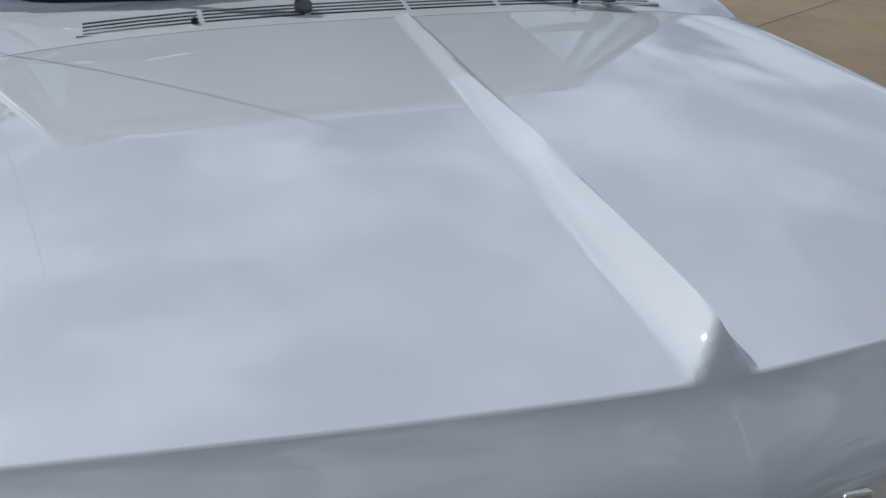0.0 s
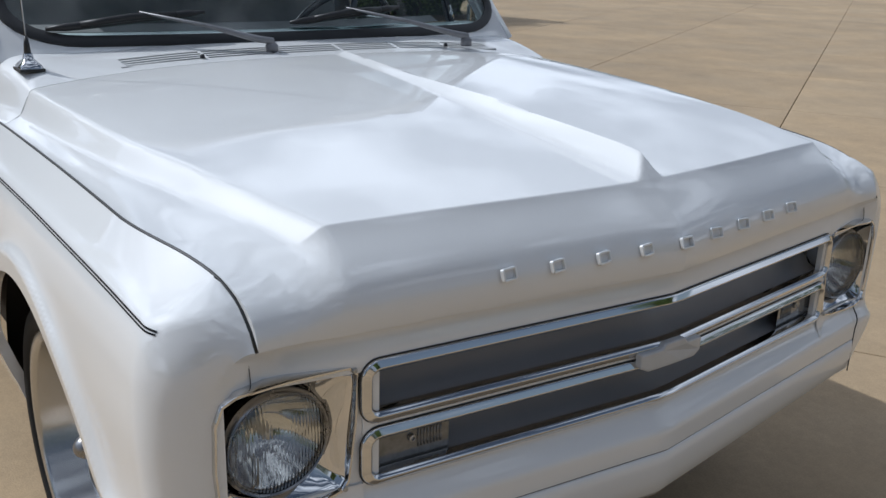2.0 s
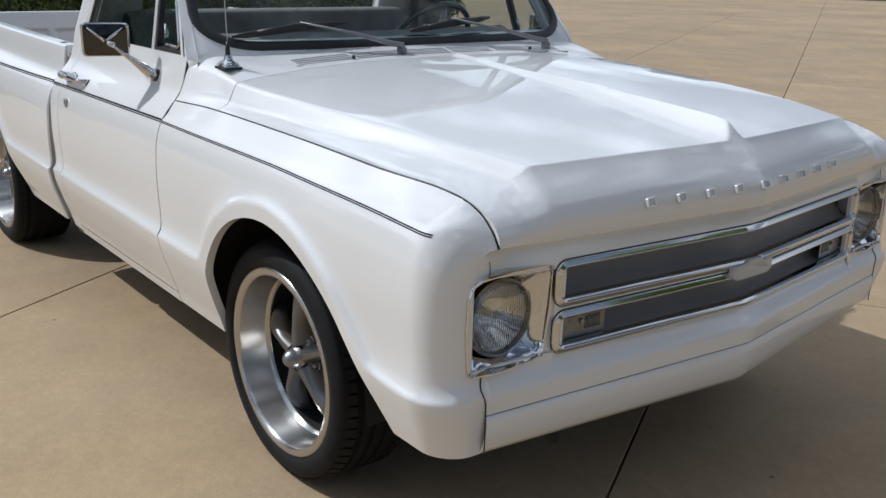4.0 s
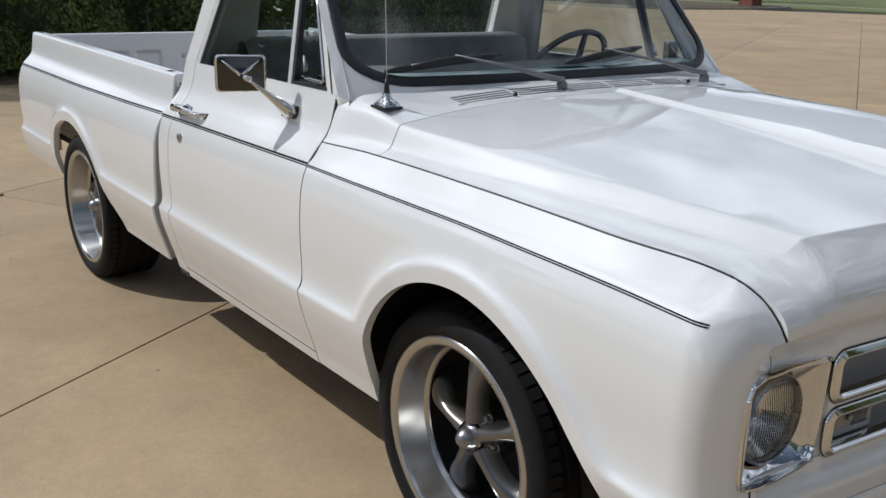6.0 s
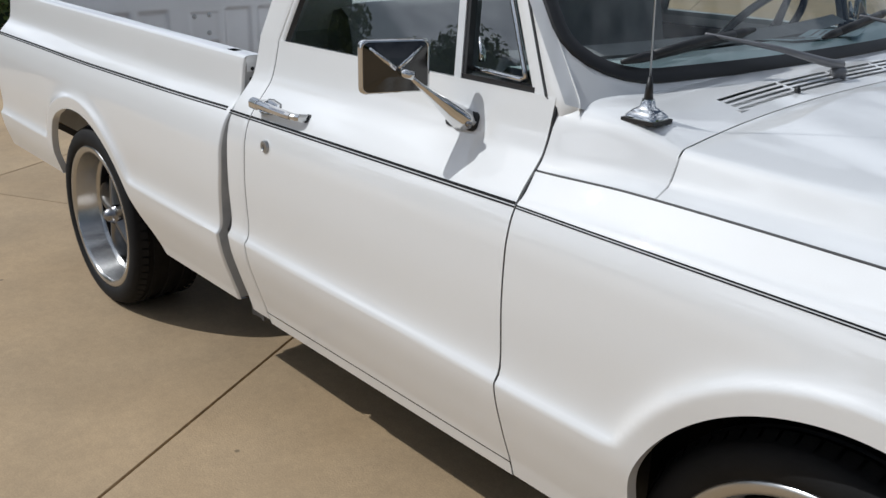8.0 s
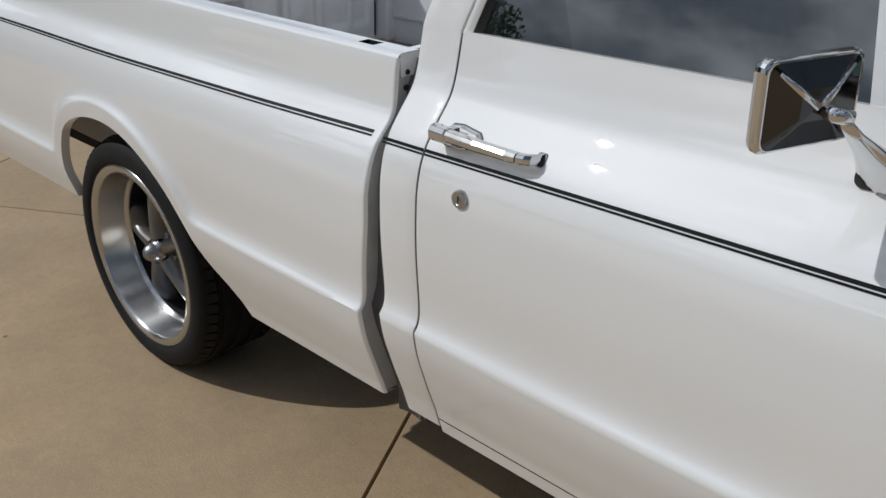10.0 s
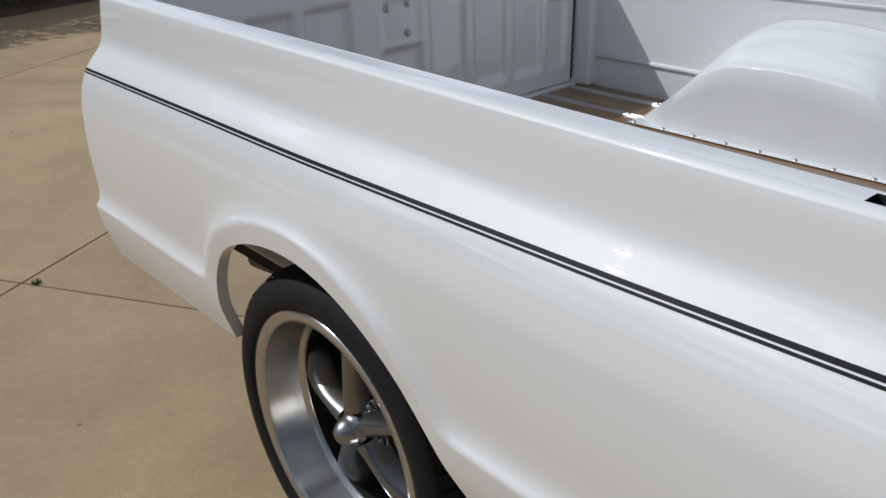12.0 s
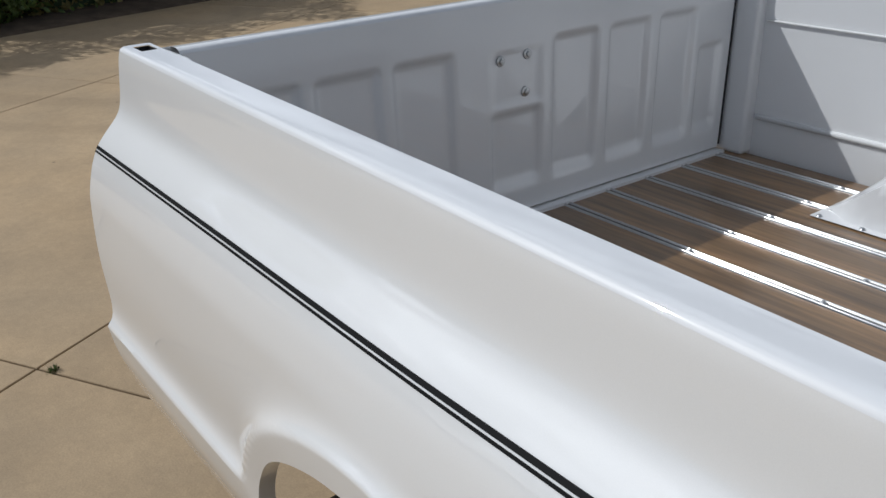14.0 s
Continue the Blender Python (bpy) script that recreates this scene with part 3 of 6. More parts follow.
for s in (-1, 1):
    bed_side(s)
    rows = []
    for z in steps(0.285, 1.078, 0.012):
        fwd = 0.022 * smooth01(0.58, 0.80, z)
        h = min(bed_half(BED_F, max(z, 0.34)), door_half(CAB_R, max(z, 0.34)))
        rows.append([(lerp(BED_F - 0.006 + fwd, CAB_R + 0.014, q), s * (h - 0.034 - 0.006 * math.sin(math.pi * q)), z) for q in (0, 0.15, 0.3, 0.5, 0.7, 0.85, 1)])
    # added sheet: closes the open gap with its dark depth as colour
    solid(part("gap_shade_sheet", facing(sheet(rows), (0, s, 0)), GAP_DARK, truck, "dark grey sheet for the shade in the gap between cab and bed"), 0.01)
    end_wall("cab_rear_flange", CAB_R + 0.002, 0.335, 1.15, lambda x, z: door_half(x, z) - 0.017, 0.70, s, GAP_GREY, -1)
    cols = [(x, 0.362, 1.15) for x in steps(DOOR_R + GAP / 2, DOOR_F - GAP / 2, 0.02)]
    part("rocker_panel", facing(panel_mesh([(c[0], 0.322, 0.358) for c in cols], 4, door_half, sign=s), (0, s, 0)), PAINT, truck)
    door_bm = facing(panel_mesh(cols, 150, door_half, sign=s, spread=SHOULDER), (0, s, 0))
    door = solid(part("door", door_bm, PAINT, truck, "white door with a chrome handle and window"), 0.02)
    if s < 0:
        DOOR_NEAR = door
    else:
        DOOR_FAR = door
    # plain black box behind the door so that its gaps read as shade
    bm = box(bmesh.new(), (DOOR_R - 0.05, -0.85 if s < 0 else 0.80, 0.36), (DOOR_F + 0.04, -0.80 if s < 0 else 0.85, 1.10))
    part("door_gap_shade", bm, SHADE, truck, smooth=False)


# fender: side, rounded front corner and headlamp face in one skin
seam_z = table([(-0.68, 1.014), (-0.39, 1.018), (0.0, 1.0135), (0.35, 1.004), (0.60, 0.991), (0.70, 0.976), (0.76, 0.951), (0.80, 0.915), (0.82, 0.885)])


def seam_y(x):
    return 0.902 - 0.060 * smooth01(0.42, 0.83, x) + 0.013 * smooth01(-0.45, -0.66, x)


stripe_line = table([(-0.69, 0.9510), (-0.47, 0.9475), (-0.20, 0.9445), (0.05, 0.9415), (0.27, 0.9345), (0.52, 0.9255), (0.70, 0.9155), (0.82, 0.909)])
bed_stripe_z = table([(-3.89, 0.955), (-3.40, 0.950), (-2.80, 0.944), (-2.30, 0.944), (-1.80, 0.947)])


def stripe_z(x):
    return stripe_line(x)


def front_x(y):
    """Plan of the front face: a shallow V."""
    return 0.888 - 0.105 * abs(y)


def fender_half(x, z):
    zs, top = stripe_z(x) + 0.008, seam_z(x)
    drop = 0.959 - zs
    h = door_profile(min(z + drop * smooth01(0.62, 0.9, z), 0.959))
    if z > zs:
        q = min(1.0, (z - zs) / (top - zs))
        hs = door_profile(0.959)
        h = hs - (hs - seam_y(x)) * (q - 0.10 * math.exp(-q / 0.10) + 0.10 * (1 - q))
    return h + flare(x, z, FRONT_ARCH, 0.047, 0.575 - 0.03 * smooth01(0.3, 0.7, x))


CORNER, TURN = 0.708, 0.090


def nose_lip(z):
    d = z - 0.54
    return 0.020 * math.exp(-(d / 0.030) ** 2) if d > 0 else 0.020 * math.exp(-(d / 0.10) ** 2)


def nose_point(t, f):
    """The rounded corner: t turns from side to front, f climbs from the bottom to the seam."""
    a = math.pi / 2 * t
    sx = lerp(CORNER, 0.820, t)
    S = Vector((sx, seam_y(sx), seam_z(sx)))
    z = lerp(0.395, S.z, f)
    half = fender_half(CORNER, min(z, seam_z(CORNER)))
    rad = TURN
    y0 = (half - rad) + rad * math.cos(a)
    y0 = min(y0, lerp(half, 0.848, t ** 2.0) if t > 0.9 else y0)
    flat = Vector((CORNER + (rad + nose_lip(z) * math.sin(a)) * math.sin(a), y0, z))
    q = max(0.0, (z - 0.79) / (S.z - 0.79))
    base = Vector((CORNER + rad * math.sin(a), fender_half(CORNER, 0.79) - rad + rad * math.cos(a), 0.79))
    b = Vector(bezier(base, (base.x, base.y, lerp(0.79, S.z, 0.62)), ((base.x + S.x) / 2, (base.y + S.y) / 2, S.z - 0.002), S, q))
    w = smooth01(0.0, 0.9, t) * smooth01(0.0, 0.25, q)
    return flat.lerp(b, max(w, smooth01(0.6, 1.0, q) * smooth01(0.0, 0.2, t)))


def nose_at(t, z):
    lo, hi = 0.2, 1.0
    for _ in range(24):
        mid = (lo + hi) / 2
        lo, hi = (mid, hi) if nose_point(t, mid).z < z else (lo, mid)
    return nose_point(t, lo)


def fender_nose(sign):
    rows = []
    for n in range(15):
        col = [nose_point(n / 14, k / 96) for k in range(97)]
        rows.append([(p.x, sign * p.y, p.z) for p in col])
    last = [Vector(p) for p in rows[-1]]
    for y in (0.82, 0.78, 0.72, 0.66):
        row = []
        for k, p in enumerate(last):
            z = lerp(0.395, 0.882, k / 96)
            row.append((front_x(y) - lerp(0.0, 0.012, (y - 0.66) / 0.16) + nose_lip(z) - 0.010 * smooth01(0.82, 0.87, z), sign * y, z))
        rows.append(row)
    return rows


def fender(sign):
    xs = steps(DOOR_F + GAP / 2, CORNER, 0.0125)
    cols = [(x, lerp(0.325, 0.395, smooth01(0.2, 0.6, x)), seam_z(x)) for x in xs]
    bm = panel_mesh(cols, 96, fender_half, FRONT_ARCH, sign=sign)
    nose = fender_nose(sign)

    # opening for the headlamp
    front = sheet(nose)
    for co, no in (((0, 0, 0.604), (0, 0, 1)), ((0, 0, 0.806), (0, 0, 1)), ((0, sign * 0.886, 0), (0, 1, 0))):
        bmesh.ops.bisect_plane(front, geom=list(front.verts) + list(front.edges) + list(front.faces), plane_co=co, plane_no=no)
    gone = [f for f in front.faces if abs(f.calc_center_median().y) < 0.886 and 0.604 < f.calc_center_median().z < 0.806]
    bmesh.ops.delete(front, geom=gone, context="FACES")
    tmp = bpy.data.meshes.new("nose")
    front.to_mesh(tmp)
    front.free()
    bm.from_mesh(tmp)
    bpy.data.meshes.remove(tmp)
    clean(bm, 0.0015)
    bmesh.ops.recalc_face_normals(bm, faces=bm.faces)
    return part("front_fender", facing(bm, (0.3, sign, 0)), PAINT, truck, "white front fender with a flared wheel opening")


for s in (-1, 1):
    fender(s)

# dark seam between hood and fender
for s in (-1, 1):
    pts = [(x, s * (seam_y(x) - 0.0015), seam_z(x) - 0.0008) for x in steps(DOOR_F, 0.82, 0.02)]
    part("hood_seam", tube(pts, 0.0030, 6), BLACK, truck)

# hood: plateau with a middle spine, bevelled sides and a sloping nose
HOOD_R = -0.397


plateau_edge = table([(-0.4, 0.935), (0.0, 0.925), (0.5, 0.885), (0.73, 0.832), (1.0, 0.800), (1.2, 0.790)])


def soft_ramp(x, r):
    """0 below 0, 1 above 1, straight between, its two bends rounded by r."""
    def up(q):
        return r * math.log1p(math.exp(max(-40.0, min(40.0, q / r))))
    return up(x) - up(x - 1)


def hood_bevel(a, x):
    """How much of the drop to the seam is done at a of the half width."""
    f = min(1.0, max(0.0, (x + 0.41) / 1.13))
    e, w, most = plateau_edge(f), lerp(0.031, 0.046, f), lerp(0.80, 0.64, f)
    return soft_ramp((a - e) / w, 0.11) * most + smooth01(e + w * 0.9, 1.0, a) ** 1.2 * (1 - most)


def hood_crown(a, x):
    """The top falls away a little towards its sides, most at the rear."""
    return lerp(0.0545, 0.010, min(1.0, max(0.0, (x + 0.41) / 1.0))) * a ** 3 * (1 - smooth01(-0.5, -0.68, x) * 0.4)


def hood_point(u, v):
    """u: 0 rear, 0.75 plateau edge, 1 lip; v: -1 to 1 across."""
    a = abs(v)
    k = smooth01(0.81, 1.0, a)
    xe = lerp(0.804 - 0.080 * (a / 0.80) ** 1.45, 0.58, k)
    lip_x = lerp(0.903 - 0.100 * a, 0.820, k)
    if u <= 0.75:
        t = u / 0.75
        x = lerp(HOOD_R, xe, t)
        zc = lerp(1.141, 1.034, t) - 0.004 * a * a + 0.008 * math.sin(math.pi * t) - hood_crown(a, x)
        face = 0.0
    else:
        t = (u - 0.75) / 0.25
        ze = 1.034 - 0.004 * a * a - hood_crown(a, xe)
        ze = ze - (ze - seam_z(xe)) * hood_bevel(a, xe)
        p = bezier((xe, ze), (lerp(xe + 0.040, 0.70, k), lerp(0.986, ze - 0.004, k)), (lip_x + lerp(0.026, 0.004, k), lerp(0.958, 0.955, k)), (lip_x, lerp(0.876, 0.884, k)), t)
        x, zc, face = p[0], p[1], t
    ys = seam_y(min(x, 0.82)) - 0.003
    y = v * ys
    if face == 0.0:
        zc = zc - (zc - seam_z(x)) * hood_bevel(a, x)
    h = lerp(0.010, 0.040, smooth01(-0.4, 0.78, x))
    wd = lerp(0.030, 0.052, smooth01(-0.4, 0.78, x))
    off = y - lerp(0.034, 0.014, (x + 0.4) / 1.2)
    tt = min(1.0, abs(off) / (wd if off < 0 else wd * 0.45))
    # the spine's front end is cut off by the slope of the nose
    spine = h * (1 - tt) ** 1.3
    cut = max(0.0, xe - x) * 0.95 if face == 0.0 else 0.0
    spine = -0.003 * math.log(math.exp(-min(spine, 0.1) / 0.003) + math.exp(-min(cut, 0.1) / 0.003)) + 0.003 * math.log(2) * math.exp(-cut / 0.006) if spine > 1e-5 else 0.0
    spine = max(0.0, min(spine, cut))
    return Vector((x, y, zc + spine))


def cross_steps():
    vs = [round(-1 + 2 * k / 110, 5) for k in range(111)] + [round(s * (0.79 + 0.005 * k), 4) for s in (-1, 1) for k in range(42)] + [s * q for s in (-1, 1) for q in (0.004, 0.009, 0.015, 0.025, 0.035, 0.045, 0.06, 0.075, 0.085, 0.79, 0.80, 0.81, 0.82, 0.83, 0.84, 0.85, 0.86, 0.87, 0.88, 0.89, 0.90, 0.91, 0.92, 0.93, 0.94, 0.95, 0.96, 0.97, 0.98, 0.99)]
    return sorted(set(vs))


def hood():
    us = [0.75 * k / 90 for k in range(90)] + [0.72 + 0.0025 * k for k in range(13)] + [0.7545, 0.76, 0.766] + [0.773 + 0.227 * k / 26 for k in range(27)]
    us = sorted(set(round(u, 5) for u in us))
    rows = [[hood_point(u, v) for v in cross_steps()] for u in us]
    bm = facing(sheet(rows), (0.3, 0, 1))
    return solid(part("hood", bm, PAINT, truck, "white hood with a raised middle spine and sloping nose"), 0.014)


HOOD = hood()


SATIN_DARK = material("dark_satin_nut", (0.30, 0.30, 0.31), 0.3, 1.0, rough_vary=0.06, vary_scale=20)


# wheels
def wheel(x, y_lip, sign, wide):
    """Rim lip at half width y_lip; built facing -y, then turned for the other side."""
    rim_r = 0.279
    bm = revolve([(rim_r - 0.046, 0.104), (rim_r - 0.045, 0.097), (rim_r - 0.036, 0.094), (rim_r - 0.034, 0.090), (rim_r - 0.026, 0.012), (rim_r - 0.022, 0.003), (rim_r - 0.006, 0.0), (rim_r + 0.003, 0.002), (rim_r + 0.004, 0.02), (rim_r - 0.01, 0.03), (rim_r - 0.01, 0.2)], 96)
    turn = Matrix.Translation((x, sign * y_lip, HUB_Z)) @ (Matrix.Rotation(math.pi, 4, "Z") if sign > 0 else Matrix())
    rim = part("wheel", bm, ALU, truck, "five-spoke alloy wheel with a deep polished lip")
    rim.matrix_basis = turn
    w = wide
    R = WHEEL_R
    prof = [(rim_r - 0.012, 0.02), (rim_r + 0.003, 0.004), (rim_r + 0.010, -0.003), (rim_r + 0.03, -0.006), (R - 0.026, -0.001), (R - 0.013, 0.010), (R - 0.008, 0.022),
            (R - 0.007, 0.036), (R - 0.006, 0.055), (R - 0.006, w - 0.055), (R - 0.007, w - 0.036), (R - 0.013, w - 0.01), (rim_r + 0.03, w + 0.004), (rim_r - 0.01, w - 0.02)]
    tyre = part("tyre", revolve(prof, 96), TYRE, rim, "low-profile black tyre")
    # shoulder blocks and circumferential ribs of the tread
    bm = bmesh.new()
    n = 64
    for k in range(n):
        for y0, y1, off in ((0.014, 0.050, 0.0), (w - 0.050, w - 0.014, 0.5)):
            a0, a1 = 2 * math.pi * (k + off + 0.06) / n, 2 * math.pi * (k + off + 0.86) / n
            rows = []
            for a in (a0, (a0 + a1) / 2, a1):
                rows.append([(r * math.cos(a), y, r * math.sin(a)) for r, y in ((R - 0.010, y0 - 0.004 if off == 0 else y0), (R + 0.002 - (0.006 if off == 0 else 0), y0 + 0.012), (R + 0.003, y1 - 0.008), (R - 0.004, y1))])
            sheet(rows, bm=bm)
    for y0 in (0.062, w / 2 - 0.012, w - 0.088):
        revolve([(R - 0.003, y0), (R + 0.003, y0 + 0.002), (R + 0.003, y0 + 0.024), (R - 0.003, y0 + 0.026)], 96, bm=bm)
    part("tread", bm, TYRE, rim, smooth=False)
    for k in range(5):
        a0 = 2 * math.pi * k / 5 + math.pi / 2 + 0.12
        rows = []
        for i in range(17):
            t = i / 16
            r = lerp(0.040, rim_r - 0.042, t)
            half = 0.033 - 0.007 * math.sin(math.pi * min(1, t * 1.4)) + 0.034 * max(0.0, (t - 0.35) / 0.65) ** 1.6
            depth = 0.060 + 0.020 * t + 0.038 * t ** 4
            row = []
            for j in range(13):
                q = -1 + 2 * j / 12
                crown = 0.052 * (1 - abs(q) ** 2.8)
                yy = depth + 0.046 - crown
                row.append((r * math.cos(a0) - q * half * math.sin(a0), yy, r * math.sin(a0) + q * half * math.cos(a0)))
            rows.append(row)
        solid(part("spoke", facing(sheet(rows), (0, -1, 0)), GUNMETAL, rim), 0.02, -1)
    part("brake_drum", revolve([(0.0001, 0.20), (0.14, 0.20), (0.155, 0.21), (0.155, 0.26)], 40), DARK_METAL, rim)
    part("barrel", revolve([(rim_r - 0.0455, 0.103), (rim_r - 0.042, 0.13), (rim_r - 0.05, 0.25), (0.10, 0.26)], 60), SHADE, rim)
    part("hub_plate", revolve([(0.0001, 0.074), (0.036, 0.076), (0.060, 0.090), (0.072, 0.105), (0.075, 0.16)], 40), GUNMETAL, rim)
    part("centre_cap", revolve([(0.0001, 0.020), (0.008, 0.021), (0.017, 0.026), (0.025, 0.036), (0.030, 0.048), (0.032, 0.060), (0.037, 0.061), (0.039, 0.066), (0.039, 0.09)], 36), SATIN_DARK, rim, "polished bullet cap")
    for k in range(5):
        a = 2 * math.pi * (k + 0.5) / 5 + math.pi / 2 + 0.12
        bm = revolve([(0.0001, 0.082), (0.007, 0.083), (0.0095, 0.088), (0.0095, 0.12)], 6)
        revolve([(0.012, 0.094), (0.016, 0.092), (0.018, 0.097), (0.018, 0.12)], 20, bm=bm)
        bmesh.ops.translate(bm, verts=bm.verts, vec=(0.060 * math.cos(a), 0, 0.060 * math.sin(a)))
        part("lug_nut", bm, SATIN_DARK, rim, smooth=False)
    return rim


wheel(0.0, 0.935, -1, 0.235)
wheel(REAR_X, 0.972, -1, 0.275)
wheel(0.0, 0.935, 1, 0.235)
wheel(REAR_X, 0.972, 1, 0.275)


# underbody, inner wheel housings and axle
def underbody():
    # block made wide and low to deepen the shade under the cab
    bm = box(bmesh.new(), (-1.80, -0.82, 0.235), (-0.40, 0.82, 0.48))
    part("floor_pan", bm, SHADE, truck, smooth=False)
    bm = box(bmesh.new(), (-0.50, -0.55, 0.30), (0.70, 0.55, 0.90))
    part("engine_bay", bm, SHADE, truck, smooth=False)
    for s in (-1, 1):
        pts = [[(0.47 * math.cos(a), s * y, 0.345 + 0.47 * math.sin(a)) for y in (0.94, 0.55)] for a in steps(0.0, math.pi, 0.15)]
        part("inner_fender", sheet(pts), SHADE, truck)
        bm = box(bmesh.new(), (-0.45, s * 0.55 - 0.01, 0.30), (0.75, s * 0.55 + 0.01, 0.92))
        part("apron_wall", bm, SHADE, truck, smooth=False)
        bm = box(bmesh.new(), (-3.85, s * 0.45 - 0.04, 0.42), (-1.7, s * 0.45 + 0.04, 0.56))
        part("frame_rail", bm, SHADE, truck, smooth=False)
    part("rear_axle", tube([(REAR_X, -0.7, 0.345), (REAR_X, 0.7, 0.345)], 0.045, 14), DARK_METAL, truck)
    bm = box(bmesh.new(), (-3.30, -0.78, 0.575 + 0.02), (-2.0, -0.62, 0.66))
    part("bed_sill", bm, SHADE, truck, smooth=False)
    part("bed_brace", tube([(-3.262, -0.945, 0.385), (-3.20, -0.86, 0.44), (-3.05, -0.64, 0.55)], 0.008, 8), SHADE, truck)
    part("tail_pipe", tube([(-2.6, -0.55, 0.40), (-3.0, -0.62, 0.52), (-3.35, -0.72, 0.48), (-3.6, -0.72, 0.45)], 0.028, 12), DARK_METAL, truck)




underbody()

MIRROR_SILVER = material("silvered_mirror", (0.62, 0.62, 0.61), 0.04, 1.0, vary=0.2, vary_scale=25)
GREY_PANEL = material("silver_grey_paint", (0.28, 0.28, 0.288), 0.38, 0.2, 0.3, 0.1, vary=0.05, vary_scale=6)
FROST = material("frosted_white_enamel", (0.48, 0.49, 0.50), 0.35, 0.0, 0.5, 0.1, vary=0.06, vary_scale=20)
LAMP_LENS = material("clear_lamp_lens", (0.13, 0.13, 0.125), 0.22, 0.2, 0.8, 0.05, vary=0.25, vary_scale=60, bump=0.3, bump_scale=120)
CABIN_GREY = material("charcoal_vinyl", (0.25, 0.255, 0.255), 0.6, vary=0.15, vary_scale=12, bump=0.2, bump_scale=200)
DASH_AQUA = material("pale_aqua_paint", (0.56, 0.70, 0.70), 0.4, 0, 0.4, 0.1, vary=0.05, vary_scale=8)
HEADLINER = material("headliner_vinyl", (0.42, 0.43, 0.43), 0.7, vary=0.1, vary_scale=10)
CARD = material("pale_blue_card", (0.55, 0.68, 0.70), 0.5, vary=0.05, vary_scale=20)
WHEEL_GREY = material("steering_wheel_plastic", (0.05, 0.055, 0.06), 0.25, 0, 0.5)
SATIN = material("satin_steel", (0.45, 0.46, 0.47), 0.35, 1.0, vary=0.1, vary_scale=15, rough_vary=0.08)


# ---- front: header, grille, lamps, apron, bumper ----
def front_face():
    ys = sorted(set([0.0] + [s * y for s in (-1, 1) for y in steps(0.0, 0.66, 0.03)]))
    zs = [0.600, 0.608, 0.690, 0.722, 0.808, 0.818, 0.84, 0.86, 0.876]
    z_dense = sorted(set(zs + steps(0.60, 0.876, 0.012)))
    rows = []
    for y in ys:
        rows.append([(front_x(y) - (0.0 if z < 0.82 else 0.010 * smooth01(0.82, 0.87, z)), y, z) for z in z_dense])
    mid = [(a + b) / 2 for a, b in zip(z_dense, z_dense[1:])]

    def keep(i, j):
        y = abs((ys[i] + ys[i + 1]) / 2)
        return not (y < 0.645 and (0.608 < mid[j] < 0.690 or 0.722 < mid[j] < 0.808))
    bm = facing(sheet(rows, keep=keep), (1, 0, 0))
    g = solid(part("grille_surround", bm, PAINT, truck, "white painted grille surround"), 0.012)
    # recessed panels behind the two openings
    for z0, z1 in ((0.604, 0.694), (0.718, 0.812)):
        rows = []
        for y in ys:
            x = front_x(y)
            rows.append([(x - 0.010, y, z1), (x - 0.085, y, z1 - 0.002), (x - 0.088, y, z1 - 0.016), (x - 0.045, y, z0 + 0.014), (x - 0.012, y, z0)])
        part("grille_insert", facing(sheet(rows), (1, 0, 0)), GREY_PANEL, g, "silver grey ribless grille insert")
    for z0, z1 in ((0.606, 0.692), (0.722, 0.814)):
        part("grille_trim", ring_bar(-0.655, z0, 0.655, z1, 0.022, 0.0105, 0.004), CHROME, g, "bright chrome grille trim")
        # thin black ring drawn as the contact shadow outside the chrome
        part("trim_shadow_line", ring_bar(-0.6665, z0 - 0.0115, 0.6665, z1 + 0.0115, 0.0335, 0.0011, 0.0012), BLACK, g)
    return g


TRIM_SECTION = [(1.0, -0.8), (1.0, 0.0), (0.80, 0.22), (0.70, 0.24), (-0.10, 0.78), (-0.25, 0.80), (-0.40, 0.74), (-0.95, 0.18), (-1.0, 0.05), (-1.0, -1.6), (0.0, -1.6)]


def ring_bar(y0, z0, y1, z1, r, bar, proud):
    """A rounded bar round an opening, bent along the front's V."""
    pts = []
    for y, z in rounded(y0, z0, y1, z1, r, 5):
        pts.append((y, z))
    dense = []
    for (ya, za), (yb, zb) in zip(pts, pts[1:] + pts[:1]):
        n = max(1, int(abs(yb - ya) / 0.04))
        for k in range(n):
            dense.append((lerp(ya, yb, k / n), lerp(za, zb, k / n)))
    m = len(dense)
    rows = []
    for i, (y, z) in enumerate(dense):
        ty, tz = dense[(i + 1) % m][0] - dense[i - 1][0], dense[(i + 1) % m][1] - dense[i - 1][1]
        ln = math.hypot(ty, tz) or 1
        ny, nz = tz / ln, -ty / ln
        row = []
        for o, d in TRIM_SECTION:
            row.append((front_x(y) + proud + bar * d, y + ny * o * bar, z + nz * o * bar))
        rows.append(row)
    bm = sheet(rows, close_u=True, close_v=True)
    bmesh.ops.recalc_face_normals(bm, faces=bm.faces)
    return bm


GRILLE = front_face()


def emblem():
    out = [(-0.098, -0.018), (-0.075, -0.030), (-0.02, -0.026), (0.02, -0.026), (0.075, -0.030), (0.098, -0.018), (0.098, 0.016), (0.04, 0.020), (0.03, 0.032), (-0.03, 0.032), (-0.04, 0.020), (-0.098, 0.016)]
    bm = extrude_outline(out, lambda u, v, w: (front_x(u) + 0.006 + w, 0.9 * u, 0.707 + 0.85 * v), 0.018)
    soften(part("emblem_plate", bm, FROST, GRILLE, "frosted silver plain emblem plate", smooth=False), 0.004, 2)


